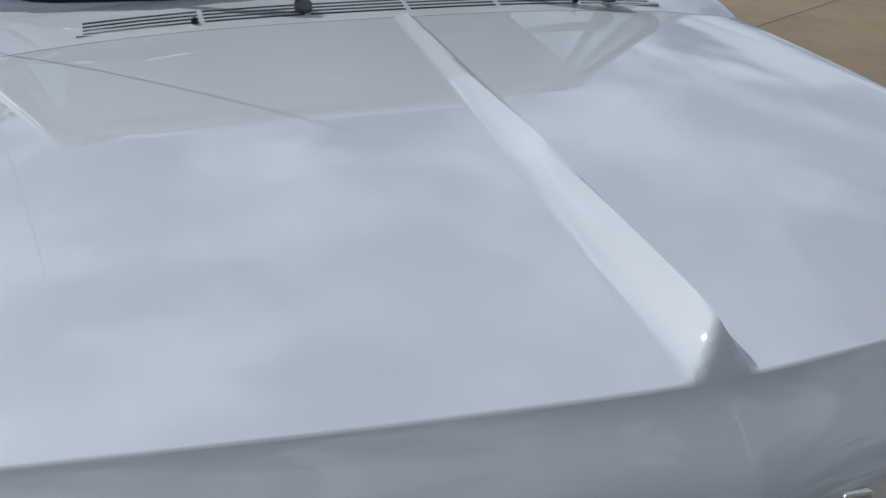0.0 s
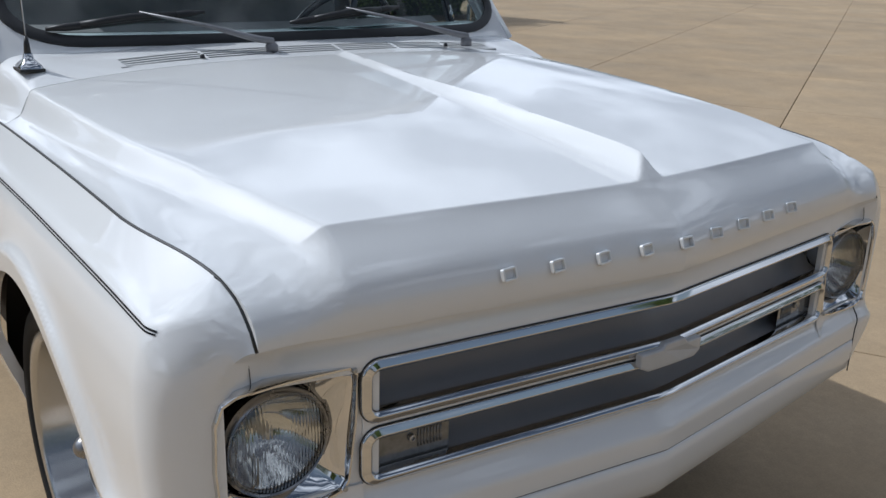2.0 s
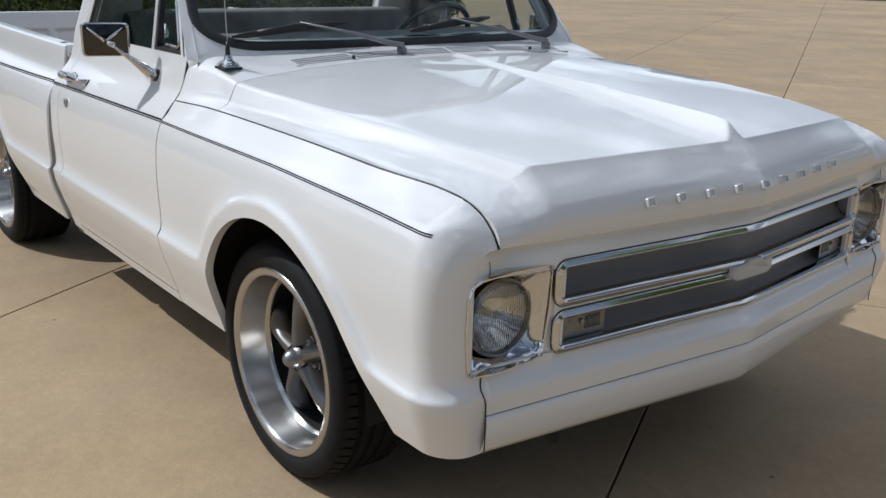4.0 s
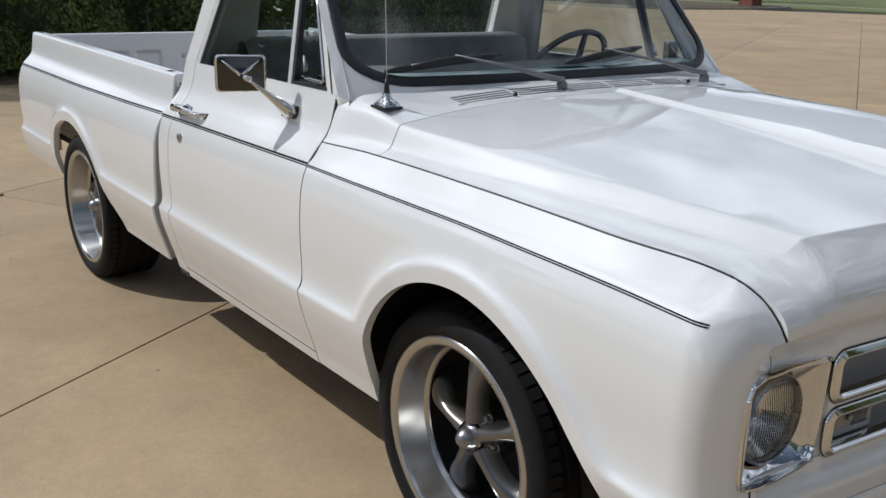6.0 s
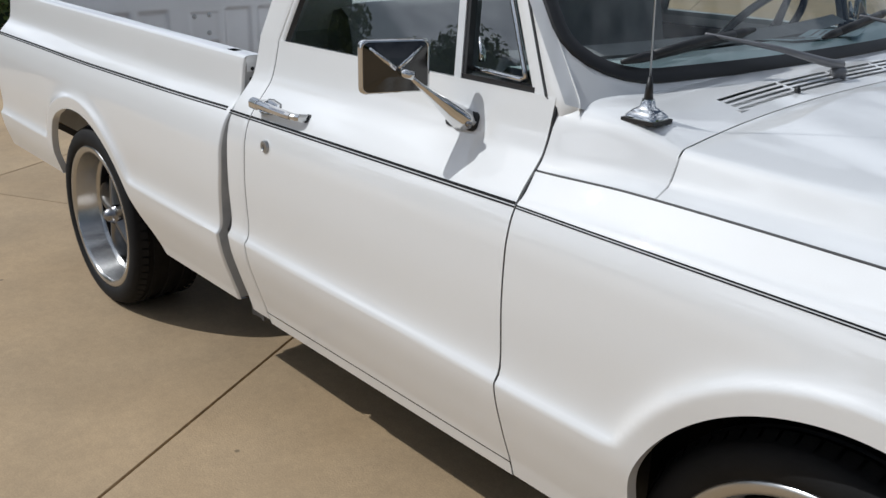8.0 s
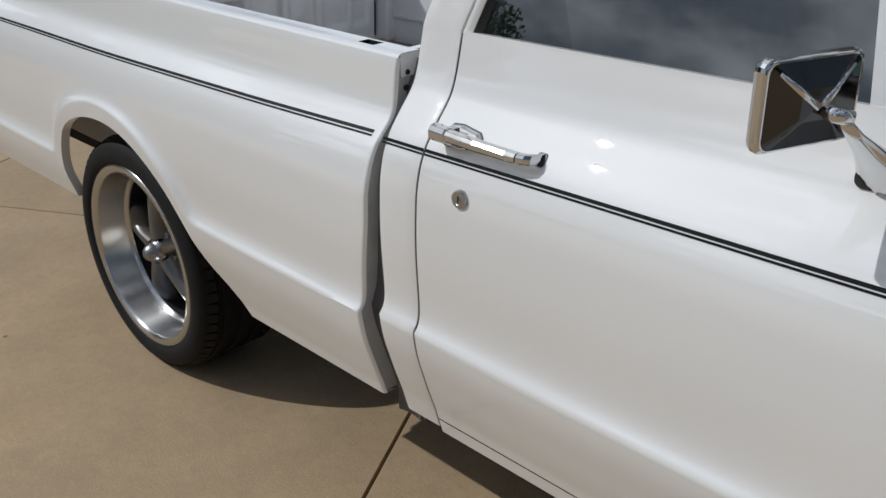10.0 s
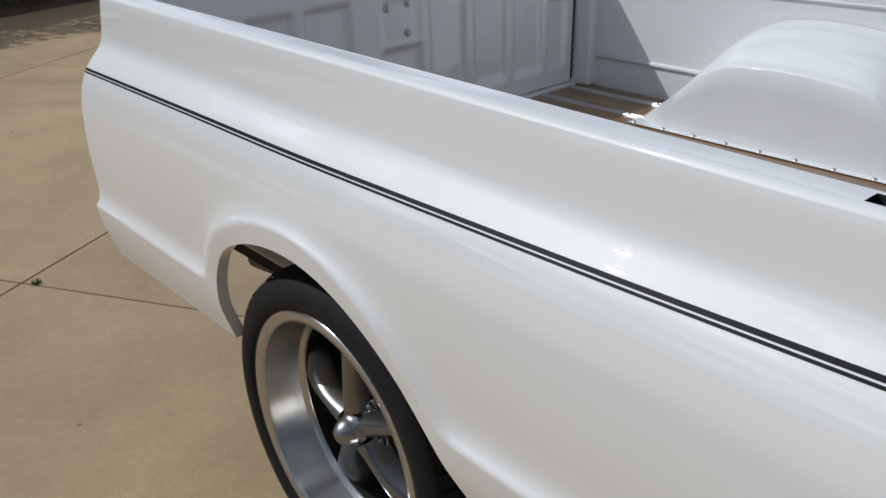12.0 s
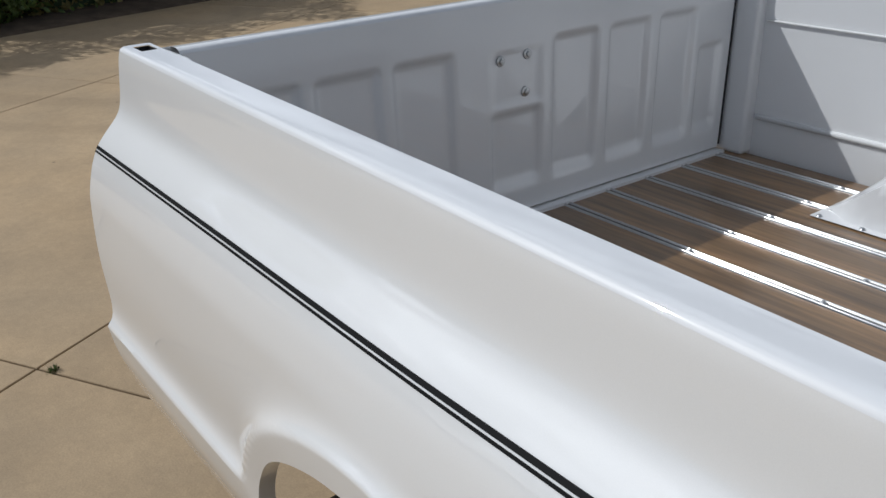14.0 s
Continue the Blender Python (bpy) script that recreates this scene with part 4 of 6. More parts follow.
emblem()
for s in (-1, 1):
    y0, y1 = sorted((s * 0.640, s * 0.485))
    rows = [[(front_x(y) - 0.018, y, z) for z in steps(0.614, 0.684, 0.01)] for y in steps(y0, y1, 0.01)]
    lamp = part("turn_lamp", facing(sheet(rows), (1, 0, 0)), LAMP_LENS, GRILLE, "clear ribbed turn lamp")
    for q in range(8):
        y = s * lerp(0.546, 0.502, q / 7)
        part("rib", tube([(front_x(y) - 0.0175, y, z) for z in (0.634, 0.650, 0.666)], 0.0020, 8), LAMP_LENS, lamp)
    for y, z, r in ((0.632, 0.626, 0.0045), (0.560, 0.655, 0.0070), (0.492, 0.674, 0.0050)):
        bm = revolve([(0.0001, -r * 0.5), (r * 0.4, -r * 0.5), (r * 0.5, -r * 0.9), (r * 0.85, -r * 0.8), (r, 0.0)], 12)
        bmesh.ops.rotate(bm, verts=bm.verts, cent=(0, 0, 0), matrix=Matrix.Rotation(math.pi / 2, 3, "Z"))
        bmesh.ops.translate(bm, verts=bm.verts, vec=(front_x(y) - 0.0172, s * y, z))
        part("lamp_screw", bm, SATIN, lamp)


def badge_letters():
    """Nine plain open chrome frames along the hood's nose."""
    for k in range(9):
        y = (k - 4) * 0.1005
        x, z = hood_front_at(y, 0.932)
        bm = bmesh.new()
        outer, inner = rounded(-0.0165, -0.0115, 0.0165, 0.0115, 0.004, 3), rounded(-0.0122, -0.0075, 0.0122, 0.0075, 0.002, 3)
        slope = math.atan2(hood_front_at(y, 0.920)[0] - hood_front_at(y, 0.944)[0], 0.024)
        ca, sa = math.cos(slope), math.sin(slope)
        rings = [[bm.verts.new((w * ca - v * sa, u, v * ca + w * sa)) for u, v in ring] for ring, w in ((outer, 0.0), (outer, 0.0075), (inner, 0.0075), (inner, 0.0))]
        for a, b in zip(rings, rings[1:]):
            for q in range(len(a)):
                bm.faces.new((a[q], a[(q + 1) % len(a)], b[(q + 1) % len(a)], b[q]))
        bmesh.ops.recalc_face_normals(bm, faces=bm.faces)
        bmesh.ops.translate(bm, verts=bm.verts, vec=(x, y, z))
        bmesh.ops.rotate(bm, verts=bm.verts, cent=(x, y, z), matrix=Matrix.Rotation(-0.11 * (1 if y > 0 else -1 if y < 0 else 0), 3, "Z"))
        soften(part("badge_frame", bm, SATIN_BRIGHT, HOOD, "small open chrome badge frame", smooth=False), 0.0012, 2)


def hood_front_at(y, z):
    best = None
    v = y / 0.86
    for k in range(200):
        p = hood_point(0.75 + 0.25 * k / 199, v)
        d = abs(p.z - z)
        if best is None or d < best[0]:
            best = (d, p.x, p.z)
    return best[1], best[2]


badge_letters()


def head_lamp(sign):
    cy, cz = 0.797, 0.708

    def X(y):
        turn = CORNER + math.sqrt(max(0.0, TURN ** 2 - max(0.0, abs(y) - 0.898) ** 2))
        return min(0.806 - 0.02 * (abs(y) - 0.797), turn + 0.012) - 0.009 * smooth01(0.84, 0.90, abs(y))
    outline = [(0.902, 0.612), (0.908, 0.70), (0.905, 0.775), (0.893, 0.805), (0.868, 0.820), (0.79, 0.824), (0.680, 0.820), (0.664, 0.806), (0.668, 0.72), (0.682, 0.612), (0.692, 0.598), (0.72, 0.592), (0.80, 0.588), (0.885, 0.590), (0.898, 0.598)]
    m = len(outline)
    # dense outline
    dense = []
    for (a, b), (c, d) in zip(outline, outline[1:] + outline[:1]):
        for k in range(4):
            dense.append((lerp(a, c, k / 4), lerp(b, d, k / 4)))
    rows = []
    for y, z in dense:
        dy, dz = y - cy, z - cz
        ln = math.hypot(dy, dz)
        uy, uz = dy / ln, dz / ln
        row = []
        for f, dx in ((1.035, -0.045), (1.02, -0.010), (1.0, 0.004), (0.985, 0.008), (0.955, 0.008), (0.94, 0.003), (0.93, -0.002)):
            row.append((X(y) + dx, sign * (cy + dy * f), cz + dz * f))
        for f in (0.25, 0.5, 0.75, 1.0):
            r = lerp(ln * 0.93, 0.093, f)
            row.append((X(y) - 0.002 - 0.028 * f ** 0.8, sign * (cy + uy * r), cz + uz * r))
        row.append((X(cy) - 0.05, sign * (cy + uy * 0.090), cz + uz * 0.090))
        rows.append(row)
    bm = facing(sheet(rows, close_u=True), (1, 0, 0))
    bez = part("headlamp_bezel", bm, CHROME, truck, "square chrome headlamp bezel")
    edge = table([(0.586, 0.706), (0.612, 0.686), (0.72, 0.672), (0.806, 0.668), (0.83, 0.668)])
    rows = [[(front_x(0.655) - 0.004, sign * 0.652, z), (X(edge(z)) + 0.001, sign * edge(z), z), (X(edge(z)) - 0.02, sign * (edge(z) + 0.004), z)] for z in steps(0.586, 0.826, 0.02)]
    part("lamp_side_panel", facing(sheet(rows), (1, 0, 0)), PAINT, truck)
    pts = [(0.7965 - 0.008 * smooth01(0.83, 0.875, z), sign * 0.842, z) for z in steps(0.822, 0.880, 0.01)]
    part("nose_seam", tube(pts, 0.0008, 6), BLACK, truck)
    t = Matrix.Translation((0.787, sign * cy, cz)) @ Matrix.Rotation(math.pi / 2, 4, "Z")
    prof = [(0.0001, -0.020)] + [(0.084 * math.sin(a), -0.004 - 0.016 * math.cos(a)) for a in steps(0.12, math.pi / 2, 0.12)] + [(0.084, 0.004)]
    bm = revolve(prof, 64)
    for v in bm.verts:
        if math.hypot(v.co.x, v.co.z) < 0.078:
            v.co.y += 0.0004 * math.sin(v.co.x * 900) * (0.5 + 0.5 * math.sin(v.co.z * 90))
    bmesh.ops.transform(bm, matrix=t, verts=bm.verts)
    ln = part("headlamp_lens", bm, LENS_GLASS, bez, "fluted round glass lens")
    ln.visible_shadow = False
    bm = revolve([(0.0001, 0.072), (0.02, 0.069), (0.04, 0.058), (0.055, 0.043), (0.068, 0.025), (0.077, 0.012), (0.083, 0.002)], 48)
    bmesh.ops.transform(bm, matrix=t, verts=bm.verts)
    part("reflector", bm, MIRROR_SILVER, bez, "silvered bowl reflector")
    bm = revolve([(0.0001, 0.018), (0.008, 0.020), (0.012, 0.032), (0.012, 0.07)], 24)
    bmesh.ops.transform(bm, matrix=t, verts=bm.verts)
    part("bulb_shield", bm, SATIN, bez)
    bm = revolve([(0.083, 0.006), (0.082, -0.004), (0.086, -0.008), (0.090, -0.004), (0.092, 0.006)], 64, close=True)
    bmesh.ops.transform(bm, matrix=t, verts=bm.verts)
    part("retaining_ring", bm, SATIN_DARK, bez, "dark steel retaining ring")
    for y, z in ((0.675, 0.812), (0.693, 0.604), (0.892, 0.600)):
        bm = revolve([(0.0001, -0.004), (0.004, -0.003), (0.005, 0.0)], 10)
        bmesh.ops.rotate(bm, verts=bm.verts, cent=(0, 0, 0), matrix=Matrix.Rotation(math.pi / 2, 3, "Z"))
        bmesh.ops.translate(bm, verts=bm.verts, vec=(X(y) + 0.009, sign * y, z))
        part("bezel_screw", bm, SATIN, bez)


for s in (-1, 1):
    head_lamp(s)


def apron_x(y, z):
    bulge = lerp(0.034, 0.024, min(1, abs(y) / 0.84))
    base = front_x(y) - 0.004
    return base + bulge * smooth01(0.600, 0.535, z) ** 1.3


def apron_bumper():
    ys = [s * y for s in (-1, 1) for y in steps(0.0, 0.856, 0.03)]
    ys = sorted(set(round(y, 4) for y in ys))
    rows = [[(apron_x(y, z) - (0.012 if k == 0 else 0), y, z) for k, z in enumerate([0.4982] + steps(0.4984, 0.604, 0.006))] for y in ys]
    solid(part("front_apron", facing(sheet(rows), (1, 0, 0)), PAINT, truck, "white front apron under the grille"), 0.008)
    rows = []
    for y in ys:
        row = []
        x = apron_x(y, 0.50)
        drop = 0.012 * (1 - abs(y) / 0.856)
        for dx, z in ((-0.012, 0.4962), (-0.003, 0.4958), (0.001, 0.492), (0.003, 0.47), (0.001, 0.44), (-0.006, 0.412), (-0.020, 0.394), (-0.05, 0.386)):
            row.append((x + dx, y, z - drop * smooth01(0.48, 0.40, z)))
        rows.append(row)
    solid(part("front_bumper", facing(sheet(rows), (1, 0, 0)), PAINT, truck, "white smoothed roll-pan bumper"), 0.006)
    for s in (-1, 1):
        pts = [(max(apron_x(0.858, z), CORNER + TURN + nose_lip(z)) + 0.0002, s * (0.8580 + 0.010 * math.exp(-((z - 0.560) / 0.022) ** 2)), z) for z in steps(0.405, 0.59, 0.01)]
        part("apron_seam", tube(pts, 0.0017, 6), BLACK, truck)
    pts = [(apron_x(y, 0.497) - 0.0022, y, 0.4972) for y in ys]
    part("bumper_seam", tube(pts, 0.0016, 6), BLACK, truck)


apron_bumper()


# ---- cowl with slotted vents ----
VENT_GROUPS = [(-0.585, -0.372), (-0.362, -0.165), (-0.155, 0.045), (0.055, 0.245), (0.255, 0.435), (0.445, 0.62)]


cowl_side = table([(0.0, 1.20), (0.70, 1.164), (0.80, 1.154), (0.84, 1.140), (0.862, 1.119), (0.872, 1.099), (0.882, 1.072), (0.893, 1.045), (0.903, 1.028), (0.915, 1.014)])


cowl_out = table([(0.0, 0.0), (0.60, 0.612), (0.832, 0.871), (0.864, 0.893), (0.88, 0.903), (0.90, 0.9145)])


def cowl_point(x, y):
    """The cowl carries on the hood's section and widens to the door's."""
    a = min(1.0, abs(y) / (0.902 - 0.003))
    back = HOOD_R - x
    base = 0.148 + 0.095 * (min(abs(y), 0.838) / 0.838) ** 2.2 + 0.02
    rise = 0.20 * min(back, 0.16) + 0.06 * max(0.0, min(back, base) - 0.16) - 0.5 * max(0.0, back - base)
    level = 1.1405 - 0.004 * a * a + rise
    z = level - hood_crown(a, HOOD_R)
    z -= (z - seam_z(x)) * hood_bevel(a, HOOD_R)
    w = min(1.0, max(0.0, (HOOD_R - 0.004 - x) / 0.25))
    yo = cowl_out(abs(y))
    zo = lerp(z, min(level, cowl_side(yo)), smooth01(0.60, 0.80, abs(y)))
    return (x, math.copysign(lerp(abs(y), yo, w), y), lerp(z, zo, w))


def cowl():
    x_edges = sorted(set([HOOD_R - 0.004, -0.425] + [round(-0.436 - 0.0165 * k - d, 4) for k in range(4) for d in (0.0, 0.0095)] + [-0.515, -0.53, -0.545, -0.56, -0.575, -0.59, -0.605, -0.62, -0.635, -0.65, DOOR_F + 0.004]), reverse=True)
    y_edges = sorted(set([round(v, 4) for v in (e for g in VENT_GROUPS for e in g)] + [round(s * y, 4) for s in (-1, 1) for y in steps(0.66, 0.81, 0.012) + steps(0.815, 0.8985, 0.0035)] + [round(y, 3) for y in steps(-0.64, 0.64, 0.08)]))
    slots = [(round(-0.436 - 0.0165 * k - 0.0095, 4), round(-0.436 - 0.0165 * k, 4)) for k in range(4)]

    point = cowl_point
    rows = [[point(x, y) for y in y_edges] for x in x_edges]

    def keep(i, j):
        x, y = (x_edges[i] + x_edges[i + 1]) / 2, (y_edges[j] + y_edges[j + 1]) / 2
        return not (any(a < x < b for a, b in slots) and any(a < y < b for a, b in VENT_GROUPS))
    bm = facing(sheet(rows, keep=keep), (0, 0, 1))
    c = solid(part("cowl_panel", bm, PAINT, truck, "white cowl panel with slotted air vents"), 0.0015)
    b = box(bmesh.new(), (-0.52, -0.60, 1.08), (-0.43, 0.635, 1.132))
    part("vent_duct", b, GAP_GREY, c, smooth=False)
    for y in (-0.382, 0.43):
        bm = revolve([(0.0001, -0.007), (0.004, -0.006), (0.006, -0.003), (0.007, 0.004)], 14)
        bmesh.ops.rotate(bm, verts=bm.verts, cent=(0, 0, 0), matrix=Matrix.Rotation(-math.pi / 2, 3, "X"))
        bmesh.ops.translate(bm, verts=bm.verts, vec=(-0.437, y, 1.149))
        part("washer_nozzle", bm, BLACK, c)
    pts = [point(HOOD_R - 0.004, y) for y in steps(-0.897, 0.897, 0.02)]
    part("cowl_seam", tube([(HOOD_R - 0.002, p[1], p[2] - 0.0035) for p in pts], [lerp(0.0014, 0.0030, smooth01(0.79, 0.83, abs(p[1]))) for p in pts], 6), GAP_GREY, c)
    return c


COWL = cowl()


# ---- cab: windscreen, pillars, roof, rear wall ----
def side_y(z):
    return 0.862 - 0.24 * (z - 1.15)


def screen(s, t):
    """The windscreen's surface: s across, t up."""
    y = s * (0.851 - 0.085 * t)
    return Vector((-0.545 - 0.34 * t - 0.095 * abs(s) ** 2.2, y, 1.166 + 0.43 * t))


def screen_ring(inset_s, inset_t, r, n=7):
    pts = []
    for s, t in rounded(-1 + inset_s, inset_t, 1 - inset_s, 1 - inset_t, r, n):
        pts.append((s, t))
    dense = []
    for (a, b), (c, d) in zip(pts, pts[1:] + pts[:1]):
        n2 = max(1, int(math.hypot(c - a, d - b) / 0.05))
        for k in range(n2):
            dense.append((lerp(a, c, k / n2), lerp(b, d, k / n2)))
    return dense


def cab():
    dense = screen_ring(0.02, 0.03, 0.23)
    ctr = screen(0, 0.5)
    bm = bmesh.new()
    loops = []
    for f in (1.0, 0.97, 0.8, 0.55, 0.3):
        loops.append([bm.verts.new(screen(s * f, 0.5 + (t - 0.5) * f)) for s, t in dense])
    for a, b in zip(loops, loops[1:]):
        for k in range(len(dense)):
            bm.faces.new((a[k], a[(k + 1) % len(dense)], b[(k + 1) % len(dense)], b[k]))
    mid = bm.verts.new(ctr)
    for k in range(len(dense)):
        bm.faces.new((loops[-1][k], loops[-1][(k + 1) % len(dense)], mid))
    w = part("windshield", facing(bm, (1, 0, 0.5)), GLASS, truck, "lightly tinted curved windshield")
    w.visible_shadow = False
    rows = []
    m = len(dense)
    for i in range(m):
        p = screen(*dense[i])
        d = (screen(*dense[(i + 1) % m]) - screen(*dense[i - 1])).normalized()
        nrm = Vector((0.78, 0, 0.62))
        o = d.cross(nrm).normalized()
        rows.append([p + o * a + nrm * b for a, b in ((-0.017, 0.0), (-0.015, 0.008), (-0.004, 0.010), (0.010, 0.009), (0.016, 0.005), (0.017, -0.006))])
    part("windshield_gasket", facing(sheet(rows, close_u=True), (1, 0, 0.5)), BLACK, w, "black rubber windshield gasket")

    # painted opening round the gasket
    rows = []
    for s, t in dense:
        f = 1 / max(abs(s) / 1.03, abs(t - 0.5) / 0.57)
        rows.append([screen(s * g, 0.5 + (t - 0.5) * g) + Vector((0.78, 0, 0.62)) * h for g, h in ((0.99, 0.0), (lerp(1, f, 0.5), 0.001), (f, -0.004))])
    part("windshield_frame", facing(sheet(rows, close_u=True), (1, 0, 0.5)), PAINT, truck)

    def edge_a(z):
        return -0.632 - 0.74 * (z - 1.17)

    def edge_v(z):
        return -0.742 - 0.57 * (z - 1.15)

    def edge_r(z):
        return -1.676 + 0.36 * (z - 1.15)

    def edge_c(z):
        return CAB_R + 0.012 + 0.30 * (z - 1.15)
    for s in (-1, 1):
        # front pillar: outer face and rounded turn to the screen
        rows = []
        for z in steps(1.094, 1.60, 0.02):
            y = side_y(z) - 0.012 * smooth01(1.145, 1.094, z)
            g = screen(s * 1.0, min(1, (z - 1.166) / 0.43))
            g.x = min(g.x, screen(s, -0.05).x)
            xa, xv = g.x - 0.010, edge_v(z) + 0.042
            rows.append([(xv - 0.005, s * (y - 0.03), z), (xv - 0.001, s * (y - 0.003), z), (xv + 0.003, s * y, z), (lerp(xv, xa, 0.5), s * (y + 0.001), z), (xa - 0.018, s * (y - 0.002), z), (xa - 0.006, s * (y - 0.008), z), (xa + 0.003, s * (y - 0.016), z), (g.x + 0.004, s * (abs(g.y) - 0.004), z), (g.x - 0.01, s * (abs(g.y) - 0.02), z)])
        solid(part("windshield_pillar", facing(sheet(rows), (0.5, s, 0)), PAINT, truck), 0.01)
        pts = [(edge_v(z) + 0.0395, s * (side_y(z) - 0.002), z) for z in steps(1.15, 1.58, 0.05)]
        part("door_gap_seal", tube([(DOOR_F + 0.001, s * (door_half(DOOR_F, z) - 0.005), z) for z in steps(0.36, 1.13, 0.03)] + pts, 0.0042, 6), BLACK, truck)
        part("door_gap_seal", tube([(DOOR_R, s * (door_half(DOOR_R, z) - 0.0045), z) for z in steps(0.36, 1.145, 0.012)], 0.0036, 6), BLACK, truck)
        # door window frame
        fr = DOOR_NEAR if s < 0 else DOOR_FAR
        rows = []
        path = [(edge_v(z), z, 1, 0) for z in steps(1.14, 1.53, 0.05)]
        outer, inner = [], []
        for z in steps(1.14, 1.55, 0.03):
            inner.append((edge_v(z), z))
            outer.append((edge_v(z) + 0.037, z))
        n = 8
        zi, zo = 1.55, 1.59
        for k in range(1, n):
            x = lerp(edge_v(1.55), edge_r(1.55), k / n)
            inner.append((x, zi))
            outer.append((x, zo))
        for z in reversed(steps(1.14, 1.55, 0.03)):
            inner.append((edge_r(z), z))
            outer.append((edge_r(z) - 0.018, z))
        rows = [[(xi, s * (side_y(zz) - 0.028), zz), (xi, s * (side_y(zz) - 0.006), zz), (lerp(xi, xo, 0.5), s * side_y((zz + z2) / 2), (zz + z2) / 2), (xo, s * (side_y(z2) - 0.001), z2), (xo, s * (side_y(z2) - 0.02), z2)] for (xi, zz), (xo, z2) in zip(inner, outer)]
        part("window_frame", facing(clean(sheet(rows)), (0, s, 0)), PAINT, fr)
        # black channel inside the frame
        rows = [[(xi, s * (side_y(zz) - 0.007), zz), (lerp(xi, -1.2, 0.03 if xi < -1.3 else 0.016), s * (side_y(zz) - 0.016), zz - (0.01 if zz > 1.54 else 0))] for (xi, zz) in inner]
        part("glass_channel", facing(clean(sheet(rows)), (0, s, 0)), BLACK, fr)
        # glass
        rows = [[(lerp(edge_v(z), edge_r(z), k / 6), s * (side_y(z) - 0.020), z) for k in range(7)] for z in steps(1.13, 1.555, 0.1)]
        gl = part("door_glass", facing(sheet(rows), (0, s, 0)), SIDE_GLASS, fr, "tinted side window glass")
        gl.visible_shadow = False
        # vent window: divider post, chrome edge and latch

        def div(z):
            return -0.964 - 0.18 * (z - 1.15)
        bm = bmesh.new()
        for z0, z1 in ((1.14, 1.55),):
            box(bm, (-0.011, -0.012, z0), (0.011, 0.008, z1))
        for v in bm.verts:
            v.co = Vector((v.co.x + div(v.co.z), s * (side_y(v.co.z) - 0.008) + s * v.co.y, v.co.z))
        bmesh.ops.recalc_face_normals(bm, faces=bm.faces)
        part("vent_divider", bm, SATIN_BRIGHT, fr, "bright vent window divider", smooth=False)
        bm = bmesh.new()
        box(bm, (0.011, -0.014, 1.14), (0.022, 0.004, 1.55))
        for v in bm.verts:
            v.co = Vector((v.co.x + div(v.co.z), s * (side_y(v.co.z) - 0.008) + s * v.co.y, v.co.z))
        bmesh.ops.recalc_face_normals(bm, faces=bm.faces)
        part("vent_seal", bm, BLACK, fr, smooth=False)
        pts = [(div(1.172) + 0.02, 1.172), (lerp(div(1.172), edge_v(1.168), 0.5), 1.170), (edge_v(1.168) - 0.035, 1.168), (edge_v(1.172) - 0.022, 1.173), (edge_v(1.19) - 0.020, 1.19), (edge_v(1.35) - 0.020, 1.35), (edge_v(1.52) - 0.02, 1.52)]
        part("vent_trim", tube([(x, s * (side_y(z) - 0.012), z) for x, z in pts], 0.006, 8), CHROME, fr)
        bm = box(bmesh.new(), (edge_v(1.15) - 0.23, s * 0.846 - 0.012, 1.146), (edge_v(1.15) + 0.004, s * 0.846 + 0.012, 1.160))
        part("vent_sill_seal", bm, BLACK, fr, smooth=False)
        part("vent_latch", tube([(-0.925, s * 0.825, 1.185), (-0.93, s * 0.822, 1.205), (-0.94, s * 0.822, 1.235)], [0.009, 0.008, 0.004], 10), CHROME, fr)
        # rear corner and pillar in one skin
        rows = []
        off = door_profile(1.15) - side_y(1.15)
        for z in [lerp(0.335, 1.15, SHOULDER(k / 104)) for k in range(104)] + steps(1.15, 1.60, 0.015):
            up = max(0.0, z - 1.15)
            xr, xf = CAB_R + 0.30 * up, (DOOR_R - GAP / 2 if z < 1.15 else edge_r(z) - 0.0225)

            def half(x):
                return door_half(x, z) if z < 1.15 else side_y(z) + off * max(0.0, 1 - up / 0.1)
            row = [(xr + 0.012, s * (0.60 if z > 1.10 else half(xr) - 0.04), z)]
            row += [(xr + 0.018 - 0.018 * math.cos(a), s * (half(xr) - 0.018 + 0.018 * math.sin(a)), z) for a in steps(0, math.pi / 2, 0.25)]
            row += [(x, s * half(x), z) for x in (lerp(xr + 0.018, xf, 0.35), lerp(xr + 0.018, xf, 0.7), xf - 0.004)]
            row += [(xf - 0.001, s * (half(xf) - 0.001), z), (xf, s * (half(xf) - 0.004), z), (xf + 0.002, s * (half(xf) - 0.03), z)]
            rows.append(row)
        part("cab_corner", facing(sheet(rows), (-0.3, s, 0)), PAINT, truck, "white cab corner and rear pillar")
    # roof
    rows = []
    for i in range(25):
        t = i / 24
        x = lerp(-0.86, -1.70, t)
        row = []
        for j in range(25):
            v = -1 + 2 * j / 24
            z = 1.665 - 0.075 * abs(v) ** 5 - 0.07 * (1 - smooth01(0.0, 0.14, t)) - 0.07 * smooth01(0.86, 1.0, t)
            row.append((x - 0.06 * abs(v) ** 3 * (1 - t), v * 0.775, z))
        rows.append(row)
    solid(part("cab_roof", facing(sheet(rows), (0, 0, 1)), PAINT, truck), 0.03)
    rows = [[(-0.95 - 0.72 * i / 6, -0.73 + 1.46 * j / 6, 1.612) for j in range(7)] for i in range(7)]
    part("headliner", facing(sheet(rows), (0, 0, -1)), HEADLINER, truck)
    # rear wall with window
    ys = [-0.80, -0.60, -0.3, 0.0, 0.3, 0.60, 0.80]
